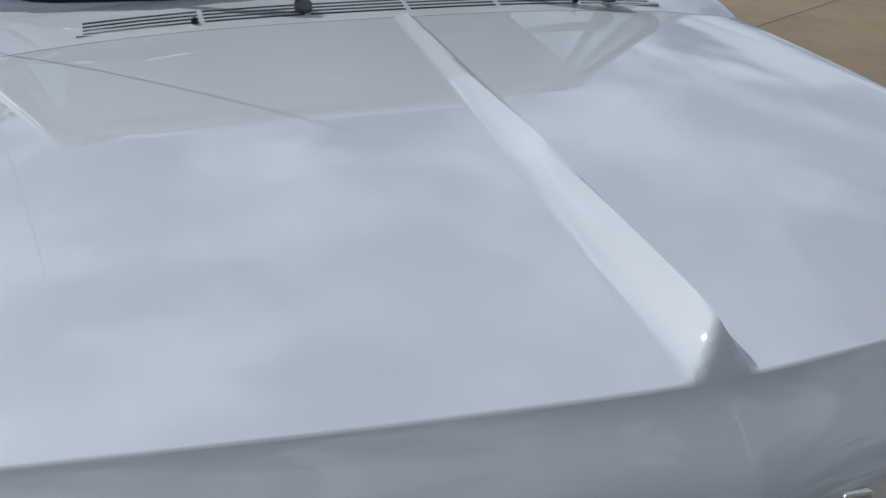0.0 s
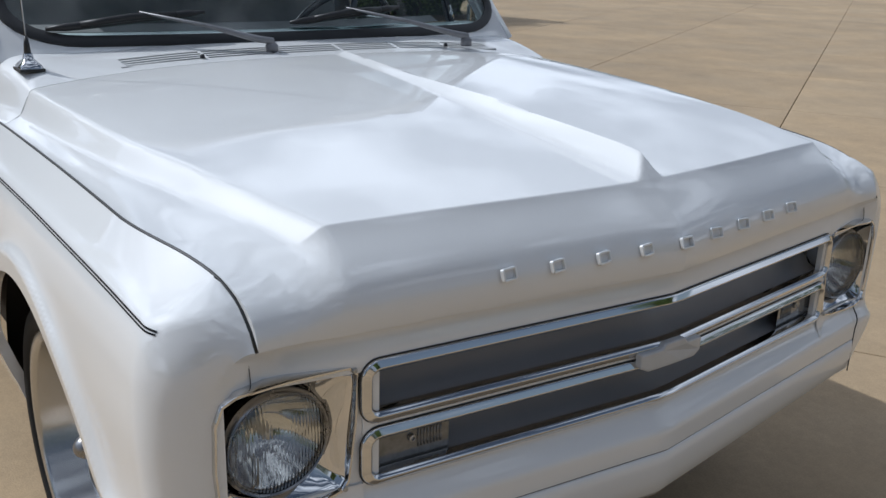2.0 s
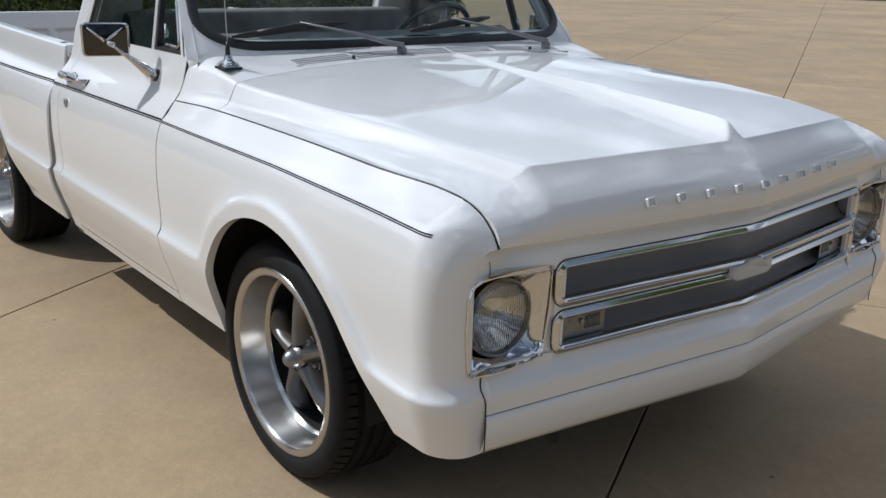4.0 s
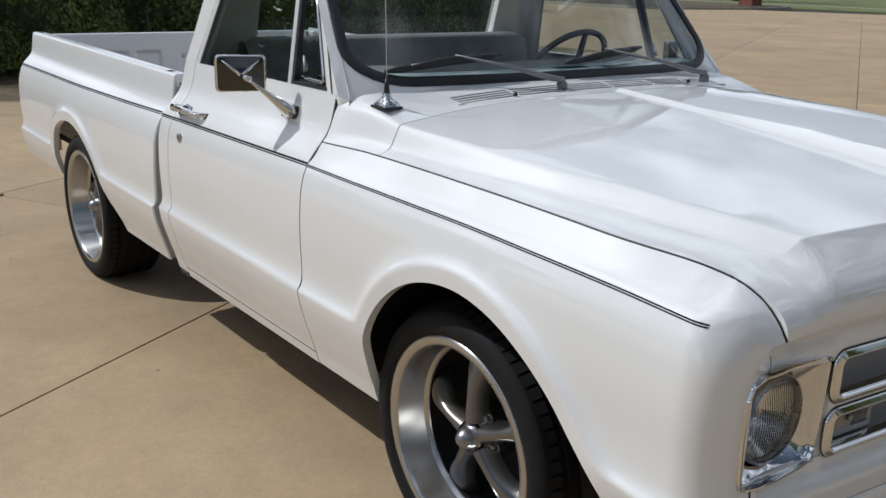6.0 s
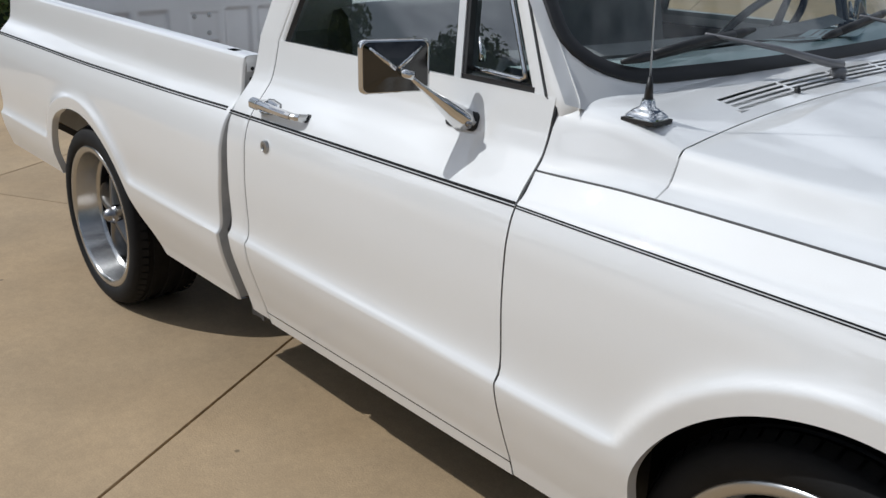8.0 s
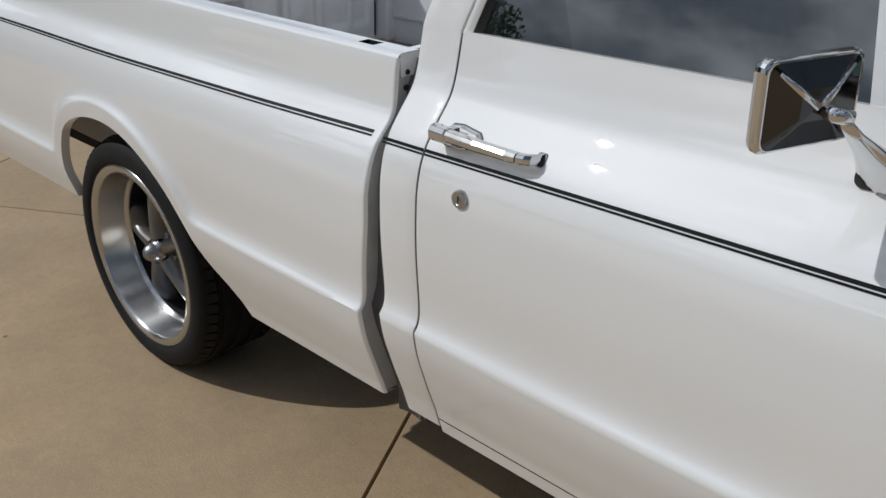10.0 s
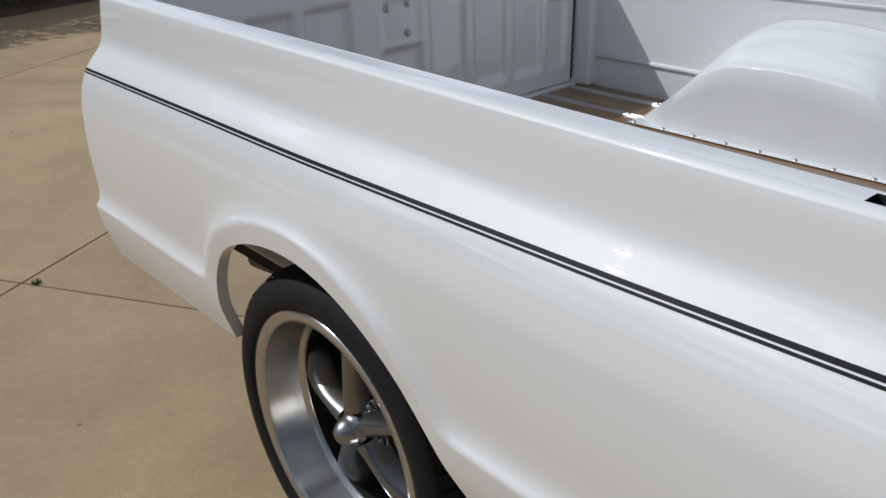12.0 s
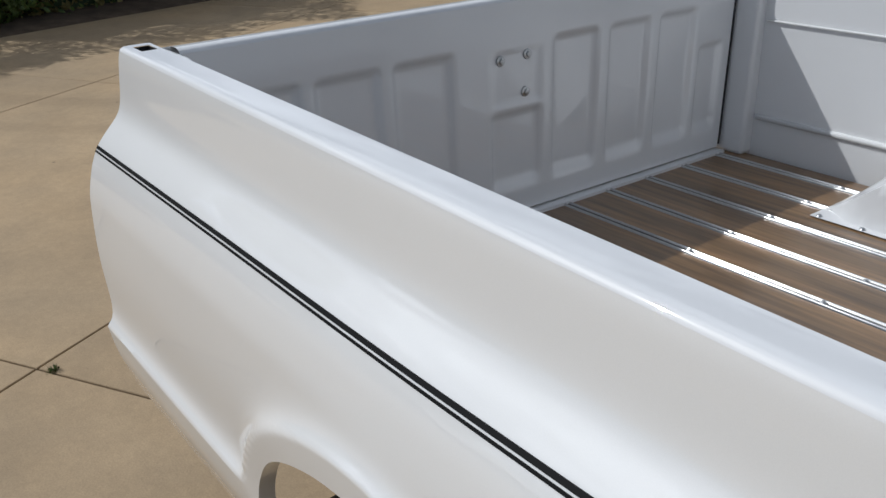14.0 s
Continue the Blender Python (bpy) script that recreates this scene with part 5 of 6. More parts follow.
    zs = [0.40, 0.8, 1.15, 1.235, 1.35, 1.50, 1.60]

    def keep(i, j):
        return not (1 <= i <= 4 and 3 <= j <= 4)
    rows = [[(CAB_R + 0.03 + (0.30 * (z - 1.15) if z > 1.15 else 0), y, z) for z in zs] for y in ys]
    rw = solid(part("cab_rear_wall", facing(sheet(rows, keep=keep), (-1, 0, 0)), PAINT, truck, smooth=False), 0.03)
    rows = [[(CAB_R + 0.045 + 0.30 * (z - 1.15), y, z) for z in (1.23, 1.51)] for y in (-0.61, 0.61)]
    g = part("rear_window", sheet(rows), GLASS, rw)
    g.visible_shadow = False
    rows = [[(CAB_R + 0.065, y, z) for z in (0.45, 1.20)] for y in (-0.78, 0.78)]
    part("rear_trim_panel", sheet(rows), HEADLINER, rw)


cab()


def interior():
    # dash
    rows = []
    for s in steps(-1, 1, 0.08):
        p = screen(s, 0.02)
        rows.append([(p.x - 0.004, p.y, p.z - 0.006), (p.x - 0.10, p.y * 0.985, p.z + 0.012), (p.x - 0.20, p.y * 0.97, p.z + 0.010), (p.x - 0.225, p.y * 0.97, p.z - 0.01), (p.x - 0.22, p.y * 0.97, p.z - 0.15), (p.x - 0.12, p.y * 0.97, p.z - 0.30)])
    d = part("dashboard", facing(sheet(rows), (0, 0, 1)), DASH_AQUA, truck, "pale aqua painted metal dashboard")
    rows = [[(-0.80 - 0.1 * abs(s) ** 2, s * 0.74, 1.180), (-0.86 - 0.09 * abs(s) ** 2, s * 0.74, 1.198), (-0.885 - 0.09 * abs(s) ** 2, s * 0.74, 1.18), (-0.88 - 0.09 * abs(s) ** 2, s * 0.74, 1.10)] for s in steps(-1, 1, 0.1)]
    part("dash_pad", facing(sheet(rows), (0, 0, 1)), CABIN_GREY, d, "black dash pad")
    # defroster grille
    for k in range(20):
        y = -0.12 + k * 0.0125
        bm = box(bmesh.new(), (-0.705, y - 0.0035, 1.176), (-0.635, y + 0.0035, 1.1815))
        part("defroster_bar", bm, CABIN_GREY, d, smooth=False)
    # cards lying on the dash
    for k, (x, y, turn, lx, ly) in enumerate(((-0.735, 0.33, 0.35, 0.075, 0.11), (-0.72, 0.12, -0.2, 0.05, 0.08))):
        bm = box(bmesh.new(), (-lx, -ly, 0), (lx, ly, 0.0012))
        ob = part("dash_card", bm, CARD, d, "pale blue printed card", smooth=False)
        ob.matrix_basis = Matrix.Translation((x, y, 1.188)) @ Matrix.Rotation(turn, 4, "Z") @ Matrix.Rotation(-0.10, 4, "Y")
        for j in range(5):
            bm = box(bmesh.new(), (-0.6 * lx + j * 0.28 * lx - 0.003, -0.7 * ly, 0.0014), (-0.6 * lx + j * 0.28 * lx + 0.003, (0.7 - 0.2 * (j % 3)) * ly, 0.0020))
            part("print_bar", bm, CABIN_GREY, ob, smooth=False)
    # steering wheel
    c, ax = Vector((-1.02, 0.385, 1.135)), Vector((-0.80, 0, 0.60)).normalized()
    e1 = Vector((0, 1, 0))
    e2 = ax.cross(e1).normalized()
    pts = [c + 0.195 * (e1 * math.cos(a) + e2 * math.sin(a)) for a in steps(0, 2 * math.pi, 0.13)]
    wh = part("steering_wheel", tube(pts, 0.012, 10), WHEEL_GREY, truck, "dark two-spoke steering wheel")
    hub = c - ax * 0.05
    for a in (0.25, math.pi - 0.25, -math.pi / 2):
        part("wheel_spoke", tube([hub, c + 0.10 * (e1 * math.cos(a) + e2 * math.sin(a)) - ax * 0.03, c + 0.19 * (e1 * math.cos(a) + e2 * math.sin(a))], [0.022, 0.014, 0.010], 8), WHEEL_GREY, wh)
    part("horn_button", tube([hub - ax * 0.02, hub + ax * 0.02], [0.045, 0.035], 20), CHROME, wh)
    part("steering_column", tube([hub, hub - ax * 0.35], 0.028, 14), CABIN_GREY, wh)
    # bench seat
    rows = []
    for y in steps(-0.70, 0.70, 0.05):
        e = 1 - 0.35 * max(0, (abs(y) - 0.62) / 0.08) ** 2
        rows.append([(-1.10, y, 0.66), (-1.08, y, 0.74 * 1.0), (-1.15, y, 0.79), (-1.45, y, 0.78), (-1.53, y, 0.85), (-1.58, y, 1.14), (-1.60, y, 1.225 * (0.97 + 0.03 * e)), (-1.63, y, 1.245 * (0.97 + 0.03 * e)), (-1.67, y, 1.235 * (0.97 + 0.03 * e)), (-1.70, y, 1.16), (-1.71, y, 0.7)])
    part("bench_seat", facing(sheet(rows), (0.5, 0, 1)), CABIN_GREY, truck, "charcoal grey bench seat")
    part("rear_view_mirror", tube([(-0.99, -0.11, 1.53), (-0.985, 0.0, 1.535), (-0.99, 0.11, 1.53)], [0.02, 0.028, 0.02], 12), CHROME, truck)


interior()


# ---- wipers, aerial, mirror, handles ----
WIPER_GREY = material("grey_wiper_enamel", (0.24, 0.24, 0.25), 0.45, 0.5, vary=0.15, vary_scale=20)

def wiper(pivot, s0, t0, s1, t1, sa, ta):
    nrm = Vector((0.78, 0, 0.62))
    p = Vector(pivot)
    end = screen(sa, ta) + nrm * 0.030
    arm = part("wiper", tube([p + Vector((0, 0, -0.01)), p + Vector((0, 0, 0.012)), p.lerp(end, 0.12) + nrm * 0.012, p.lerp(end, 0.5) + nrm * 0.014, end], [0.012, 0.015, 0.014, 0.009, 0.005], 8, flat=0.7), WIPER_GREY, truck, "satin grey wiper arm and black blade")
    pts = [screen(lerp(s0, s1, k / 8), lerp(t0, t1, k / 8)) + nrm * 0.016 for k in range(9)]
    part("blade", tube(pts, [0.005] + [0.011] * 7 + [0.005], 8), BLACK, arm)
    mid = [screen(lerp(s0, s1, f), lerp(t0, t1, f)) + nrm * h for f, h in ((0.2, 0.018), (0.35, 0.026), (0.5, 0.032), (0.65, 0.026), (0.8, 0.018))]
    part("blade_bridge", tube(mid, 0.010, 8), BLACK, arm)
    part("pivot_cap", tube([p + Vector((0, 0, -0.02)), p + Vector((0, 0, 0.0)), p + Vector((0, 0, 0.010))], [0.018, 0.018, 0.010], 14), WIPER_GREY, arm)


wiper((-0.462, -0.165, 1.168), -0.86, 0.085, -0.36, 0.175, -0.58, 0.160)
wiper((-0.430, 0.507, 1.165), -0.06, 0.100, 0.44, 0.185, 0.18, 0.170)


def aerial():
    x, y = -0.500, -0.805
    z = cowl_point(x, y + 0.012)[2] + 0.005
    bm = bmesh.new()
    rings = []
    for hx, hy, dz, r in ((0.034, 0.026, -0.004, 0.008), (0.034, 0.026, 0.004, 0.008), (0.024, 0.018, 0.014, 0.008), (0.013, 0.012, 0.020, 0.006), (0.010, 0.010, 0.034, 0.006)):
        rings.append([bm.verts.new((x + u, y + v, z + dz)) for u, v in rounded(-hx, -hy, hx, hy, r, 3)])
    for a, b in zip(rings, rings[1:]):
        for k in range(len(a)):
            bm.faces.new((a[k], a[(k + 1) % len(a)], b[(k + 1) % len(a)], b[k]))
    bm.faces.new(rings[-1])
    base = part("aerial_base", facing(bm, (0, 0, 1)), CHROME, truck, "chrome aerial base on the cowl")
    bm = box(bmesh.new(), (x - 0.037, y - 0.029, z - 0.008), (x + 0.037, y + 0.029, z - 0.001))
    part("base_gasket", bm, BLACK, base, smooth=False)
    part("collar", tube([(x, y, z + 0.03), (x, y, z + 0.055), (x, y, z + 0.075)], [0.009, 0.007, 0.004], 12), BLACK, base)
    part("mast", tube([(x, y, z + 0.06), (x - 0.012, y - 0.004, z + 0.5), (x - 0.03, y - 0.01, z + 0.85)], [0.0017, 0.0015, 0.0012], 8), SATIN, base)


aerial()




def side_mirror(sign):
    c = Vector((-0.992, sign * 1.012, 1.183))
    out = rounded(-0.0755, -0.055, 0.0755, 0.055, 0.014, 4)
    bm = bmesh.new()
    rings = []
    yaw = -0.36 * sign
    for f, d in ((1.0, -0.014), (1.03, -0.004), (1.0, 0.004), (0.93, 0.007), (0.91, 0.004)):
        ring = []
        for u, v in out:
            p = Vector((d, u * f, v * f))
            ring.append(bm.verts.new(c + Matrix.Rotation(-yaw, 3, "Z") @ p))
        rings.append(ring)
    n = len(out)
    for a, b in zip(rings, rings[1:]):
        for k in range(n):
            bm.faces.new((a[k], a[(k + 1) % n], b[(k + 1) % n], b[k]))
    bm.faces.new(rings[0][::-1])
    bmesh.ops.recalc_face_normals(bm, faces=bm.faces)
    m = part("side_mirror", bm, CHROME, truck, "chrome square side mirror on an arm", smooth=False)
    soften(m, 0.003, 2, 25)
    bm = bmesh.new()
    rings = [[bm.verts.new(c + Matrix.Rotation(-yaw, 3, "Z") @ Vector((d, u * f, v * f))) for u, v in out] for f, d in ((0.935, 0.0055), (0.35, 0.0165), (0.10, 0.0185))]
    for a, b in zip(rings, rings[1:]):
        for k in range(n):
            bm.faces.new((a[k], a[(k + 1) % n], b[(k + 1) % n], b[k]))
    bm.faces.new(rings[-1])
    part("mirror_back", facing(bm, (1, 0, 0)), SMOKED, m, "smoked dark chrome mirror back", smooth=False)
    for du in (-1, 1):
        pts = [c + Matrix.Rotation(-yaw, 3, "Z") @ Vector((0.0185 - 0.011 * k, du * 0.056 * k, 0.044 * k - 0.004)) for k in (0.05, 0.5, 1.0)]
        part("mirror_rib", tube(pts, [0.006, 0.005, 0.003], 8), CHROME, m)
    base = Vector((-0.922, sign * 0.886, 1.071))
    hub = c + Vector((0.034, 0, -0.010))
    part("mirror_knuckle", tube([c + Vector((0.02, 0, -0.006)), hub, hub + Vector((0.016, 0.012 * -sign, -0.004))], [0.008, 0.010, 0.009], 12), CHROME, m)
    way = base - hub
    part("mirror_arm", tube([hub + Vector((0.006, 0, 0)), hub + way * 0.3, hub + way * 0.55, hub + way * 0.78, hub + way * 0.95, base + way * 0.05], [0.009, 0.013, 0.022, 0.036, 0.048, 0.052], 20, flat=0.5), CHROME, m)
    end = base + Vector((0.040, sign * 0.012, -0.004))
    part("arm_bolt", tube([end, end + Vector((0.004, sign * 0.008, 0))], [0.008, 0.007], 12), SATIN_DARK, m)
    bm = extrude_outline(rounded(-0.046, -0.021, 0.052, 0.018, 0.012, 4), lambda u, v, w: (base.x + u, base.y + sign * (w - 0.006) - sign * 0.28 * v, base.z + v), 0.008)
    part("mirror_foot", bm, BLACK, m, smooth=False)


side_mirror(-1)
side_mirror(1)


def handle(sign, door):
    """Push-button pull handle: plate with gasket, button block, faceted grip and foot."""
    def on_door(x, z, out):
        return (x, sign * (door_half(x, z) + out), z)
    plate = [(-0.036, -0.017), (-0.022, -0.022), (0.020, -0.018), (0.040, -0.006), (0.041, 0.005), (0.032, 0.013), (-0.010, 0.019), (-0.030, 0.017), (-0.037, 0.008)]
    for grow, lift, mat, nm in ((1.09, 0.002, BLACK, "plate_gasket"), (1.0, 0.009, CHROME, "handle_plate")):
        bm = extrude_outline([(u * grow, v * grow) for u, v in plate], lambda u, v, w: on_door(-1.622 + u, 0.987 + 0.85 * v, w - 0.004), lift + 0.004)
        soften(part(nm, bm, mat, door, smooth=False), 0.003 if mat is CHROME else 0.0008, 2)
    section = [(-0.002, 1.0), (0.005, 0.88), (0.010, 0.30), (0.010, -0.62), (0.006, -1.0), (-0.006, -1.0), (-0.010, -0.5), (-0.009, 0.9)]

    def bar(rows3, nm, label=""):
        rows = [[(x, sign * (y + a * k), z + b * h) for a, b in section] for x, y, z, h, k in rows3]
        bm = sheet(rows, close_v=True)
        vs = list(bm.verts)
        bm.faces.new(vs[:8][::-1])
        bm.faces.new(vs[-8:])
        bmesh.ops.recalc_face_normals(bm, faces=bm.faces)
        return soften(part(nm, bm, CHROME, door, label, smooth=False), 0.0006, 1, 20)
    bar([(-1.625, 0.975, 0.9965, 0.0105, 1.0), (-1.560, 0.976, 0.9945, 0.0100, 1.0), (-1.490, 0.974, 0.9920, 0.0092, 0.95), (-1.470, 0.972, 0.9912, 0.0088, 0.9)], "door_handle", "chrome push-button door handle")
    bar([(-1.4685, 0.971, 0.9912, 0.0086, 0.9), (-1.455, 0.967, 0.9906, 0.0086, 0.9), (-1.446, 0.958, 0.9895, 0.0090, 1.0), (-1.442, 0.936, 0.9870, 0.0090, 1.0)], "handle_foot")
    bar([(-1.666, 0.969, 0.9970, 0.0120, 1.1), (-1.663, 0.973, 0.9970, 0.0140, 1.25), (-1.628, 0.974, 0.9960, 0.0140, 1.25), (-1.6250, 0.973, 0.9960, 0.0130, 1.15)], "push_button")
    bm = box(bmesh.new(), (-1.640, -0.010, -0.007), (-1.622, 0.010, 0.007))
    bmesh.ops.translate(bm, verts=bm.verts, vec=(0, sign * 0.958, 0.999))
    part("button_stem", bm, CHROME, door, smooth=False)
    bm = extrude_outline(rounded(-0.009, -0.0095, 0.0105, 0.0095, 0.004, 3), lambda u, v, w: on_door(-1.446 + u, 0.986 + v, w - 0.004), 0.006)
    part("handle_pad", bm, BLACK, door, smooth=False)
    bm = revolve([(0.0001, -0.007), (0.008, -0.007), (0.009, -0.008), (0.0155, -0.007), (0.017, -0.003), (0.017, 0.006)], 28)
    if sign > 0:
        bmesh.ops.rotate(bm, verts=bm.verts, cent=(0, 0, 0), matrix=Matrix.Rotation(math.pi, 3, "Z"))
    bmesh.ops.translate(bm, verts=bm.verts, vec=(-1.586, sign * door_half(-1.586, 0.892), 0.892))
    lk = part("door_lock", bm, SATIN, door, "round chrome key lock")
    bm = box(bmesh.new(), (-1.5875, sign * (door_half(-1.586, 0.892) + 0.0066) - 0.0008, 0.886), (-1.5845, sign * (door_half(-1.586, 0.892) + 0.0066) + 0.0008, 0.898))
    part("key_slot", bm, BLACK, door, smooth=False)


handle(-1, DOOR_NEAR)
handle(1, DOOR_FAR)


# ---- pinstripes ----
def stripe(x0, x1, half, zf, sign, thin=False):
    for lo, hi in ((-0.0004, 0.0024), (-0.0046, -0.0021)) if thin else ((-0.0008, 0.0046), (-0.0062, -0.0028)):
        rows = [[(x, sign * (half(x, zf(x) + d) + 0.0011), zf(x) + d) for d in (lo, hi)] for x in steps(x0, x1, 0.02)]
        part("pinstripe", facing(sheet(rows), (0, sign, 0)), STRIPE, truck, "thin black double pinstripe")


def nose_stripe(sign):
    """The stripe's front end, run round the fender's corner."""
    for lo, hi in ((-0.0004, 0.0024), (-0.0046, -0.0021)):
        rows = []
        for t in steps(0.0, 0.22, 0.02):
            x = CORNER + TURN * math.sin(math.pi / 2 * t)
            out = Vector((math.sin(math.pi / 2 * t), math.cos(math.pi / 2 * t), 0.2)) * 0.0009
            row = [(nose_at(t, stripe_z(x) + d) if t > 0 else Vector((CORNER, fender_half(CORNER, stripe_z(x) + d), stripe_z(x) + d))) + out for d in (lo, hi)]
            rows.append([(p.x, sign * p.y, p.z) for p in row])
        part("pinstripe", facing(sheet(rows), (0, sign, 0)), STRIPE, truck, "thin black double pinstripe")


for s in (-1, 1):
    stripe(BED_R, BED_F, bed_half, bed_stripe_z, s)
    stripe(CAB_R, DOOR_R - GAP / 2, door_half, lambda x: 0.9495, s)
    stripe(DOOR_R + GAP / 2, DOOR_F - GAP / 2, door_half, lambda x: lerp(0.9530, 0.9500, (DOOR_F - x) / (DOOR_F - DOOR_R)), s)
    stripe(DOOR_F + GAP / 2, CORNER, fender_half, stripe_z, s, True)
    nose_stripe(s)


# ---- cargo bed ----
WOOD = material("oiled_oak_plank", (0.185, 0.108, 0.048), 0.42, 0, 0.35, 0.12, vary=0.35, vary_scale=6, fine=0.42, fine_scale=38, bump=0.08, bump_scale=60, stretch=(0.10, 1.6, 1.0))
STEEL = material("polished_steel_strip", (0.55, 0.55, 0.54), 0.20, 1.0, rough_vary=0.06, vary_scale=12)
FLOOR_Z = 0.580


def bed():
    fl = part("bed_floor", box(bmesh.new(), (BED_R + 0.05, -0.82, 0.53), (BED_F - 0.02, 0.82, 0.560)), SHADE, truck, "wood plank bed floor with steel strips", smooth=False)
    pitch = 0.150
    x0, x1 = BED_R + 0.062, BED_F - 0.03
    for k in range(-6, 6):
        a, b = k * pitch + 0.003, (k + 1) * pitch - 0.019
        a, b = max(a, -0.815), min(b, 0.815)
        if b - a < 0.02:
            continue
        bm = box(bmesh.new(), (x0, a, 0.560), (x1, b, FLOOR_Z))
        part("plank", bm, WOOD, fl, smooth=False)
    for k in range(-5, 6):
        y = k * pitch - 0.008
        bead = [(0.0034 * math.cos(q), 0.0045 * math.sin(q)) for q in steps(0.25, math.pi - 0.25, 0.45)]
        prof = [(-0.0128, -0.001), (-0.0122, 0.0008)] + [(-0.0085 - u, 0.0008 + w) for u, w in bead] + [(-0.003, 0.0), (0.003, 0.0)] + [(0.0085 - u, 0.0008 + w) for u, w in bead] + [(0.0122, 0.0008), (0.0128, -0.001)]
        rows = [[(x, y + d, FLOOR_Z + h) for d, h in prof] for x in (x0, x1)]
        st = part("bed_strip", facing(sheet(rows), (0, 0, 1)), STEEL, fl, "polished steel bed strip")
        # dark sheet laid between the beads in place of the valley's shade
        rows = [[(x, y + d, FLOOR_Z + 0.0014) for d in (-0.0048, 0.0048)] for x in (x0, x1)]
        part("strip_groove_shade", facing(sheet(rows), (0, 0, 1)), DARK_METAL, fl, "dark sheet for the shade in the groove of the steel strip", smooth=False)
        for x in (-3.42, -3.09, -2.76, -2.43, -2.1):
            bm = revolve([(0.0001, -0.006), (0.005, -0.005), (0.008, 0.0)], 10)
            bmesh.ops.rotate(bm, verts=bm.verts, cent=(0, 0, 0), matrix=Matrix.Rotation(-math.pi / 2, 3, "X"))
            bmesh.ops.translate(bm, verts=bm.verts, vec=(x, y, FLOOR_Z + 0.001))
            part("strip_bolt", bm, STEEL, fl)
    # wheel houses
    for s in (-1, 1):
        wheel_house(s)
    # bed front wall
    bm = box(bmesh.new(), (BED_F - 0.035, -0.82, 0.56), (BED_F - 0.015, 0.82, 1.085))
    part("bed_front_wall", bm, PAINT_BED, truck, smooth=False)
    # side wall relief: swage line and top flange
    for s in (-1, 1):
        for z, d in ((0.690, 0.008), (0.962, 0.003)):
            pts = [(x, s * (0.826), z) for x in (BED_R + 0.13, -2.9, BED_F - 0.06)]
            part("wall_swage", tube(pts, d, 8), PAINT_BED, truck)
    tailgate()


def wheel_house(s):
    xa, xb = -3.37, -2.44
    top = 0.905
    rows = []
    prof = [(0.545, 0.0), (0.550, 0.2), (0.554, 0.5), (0.557, 0.700), (0.560, 0.716), (0.584, 0.732), (0.592, 0.752), (0.610, 0.822), (0.65, 0.908), (0.69, 0.956), (0.73, 0.982), (0.78, 0.994), (0.83, 1.0)]
    outline = [(xa - 0.0, 0.0), (xa + 0.05, 0.045), (xa + 0.12, 0.12), (xa + 0.22, 0.232), (xa + 0.28, 0.285), (xa + 0.33, 0.310), (xa + 0.42, 0.321), (-2.905, 0.323), (xb - 0.38, 0.321), (xb - 0.27, 0.308), (xb - 0.18, 0.28), (xb - 0.10, 0.19), (xb - 0.03, 0.06), (xb, 0.0)]
    xs = [p[0] for p in outline]
    hs = table(outline)
    for x in steps(xa, xb, 0.02):
        h = max(0.0, hs(x))
        row = [(x, s * 0.520, FLOOR_Z + 0.004), (x, s * 0.540, FLOOR_Z + 0.004)]
        for y, f in prof:
            r = min(1.0, h / 0.10)
            yy = lerp(lerp(0.60, y, r), y, r)
            row.append((x, s * yy, FLOOR_Z + 0.004 + h * f))
        rows.append(row)
    wh = part("wheel_house", facing(sheet(rows), (0, -s, 0.5)), PAINT_BED, truck, "white stamped wheel house in the bed")
    for k in range(9):
        x = lerp(xa + 0.02, xb - 0.02, k / 8)
        bm = revolve([(0.0001, -0.006), (0.005, -0.005), (0.008, 0.0)], 10)
        bmesh.ops.rotate(bm, verts=bm.verts, cent=(0, 0, 0), matrix=Matrix.Rotation(-math.pi / 2, 3, "X"))
        bmesh.ops.translate(bm, verts=bm.verts, vec=(x, s * 0.530, FLOOR_Z + 0.004))
        part("wheel_house_bolt", bm, SATIN, wh)


TG_X = -3.842


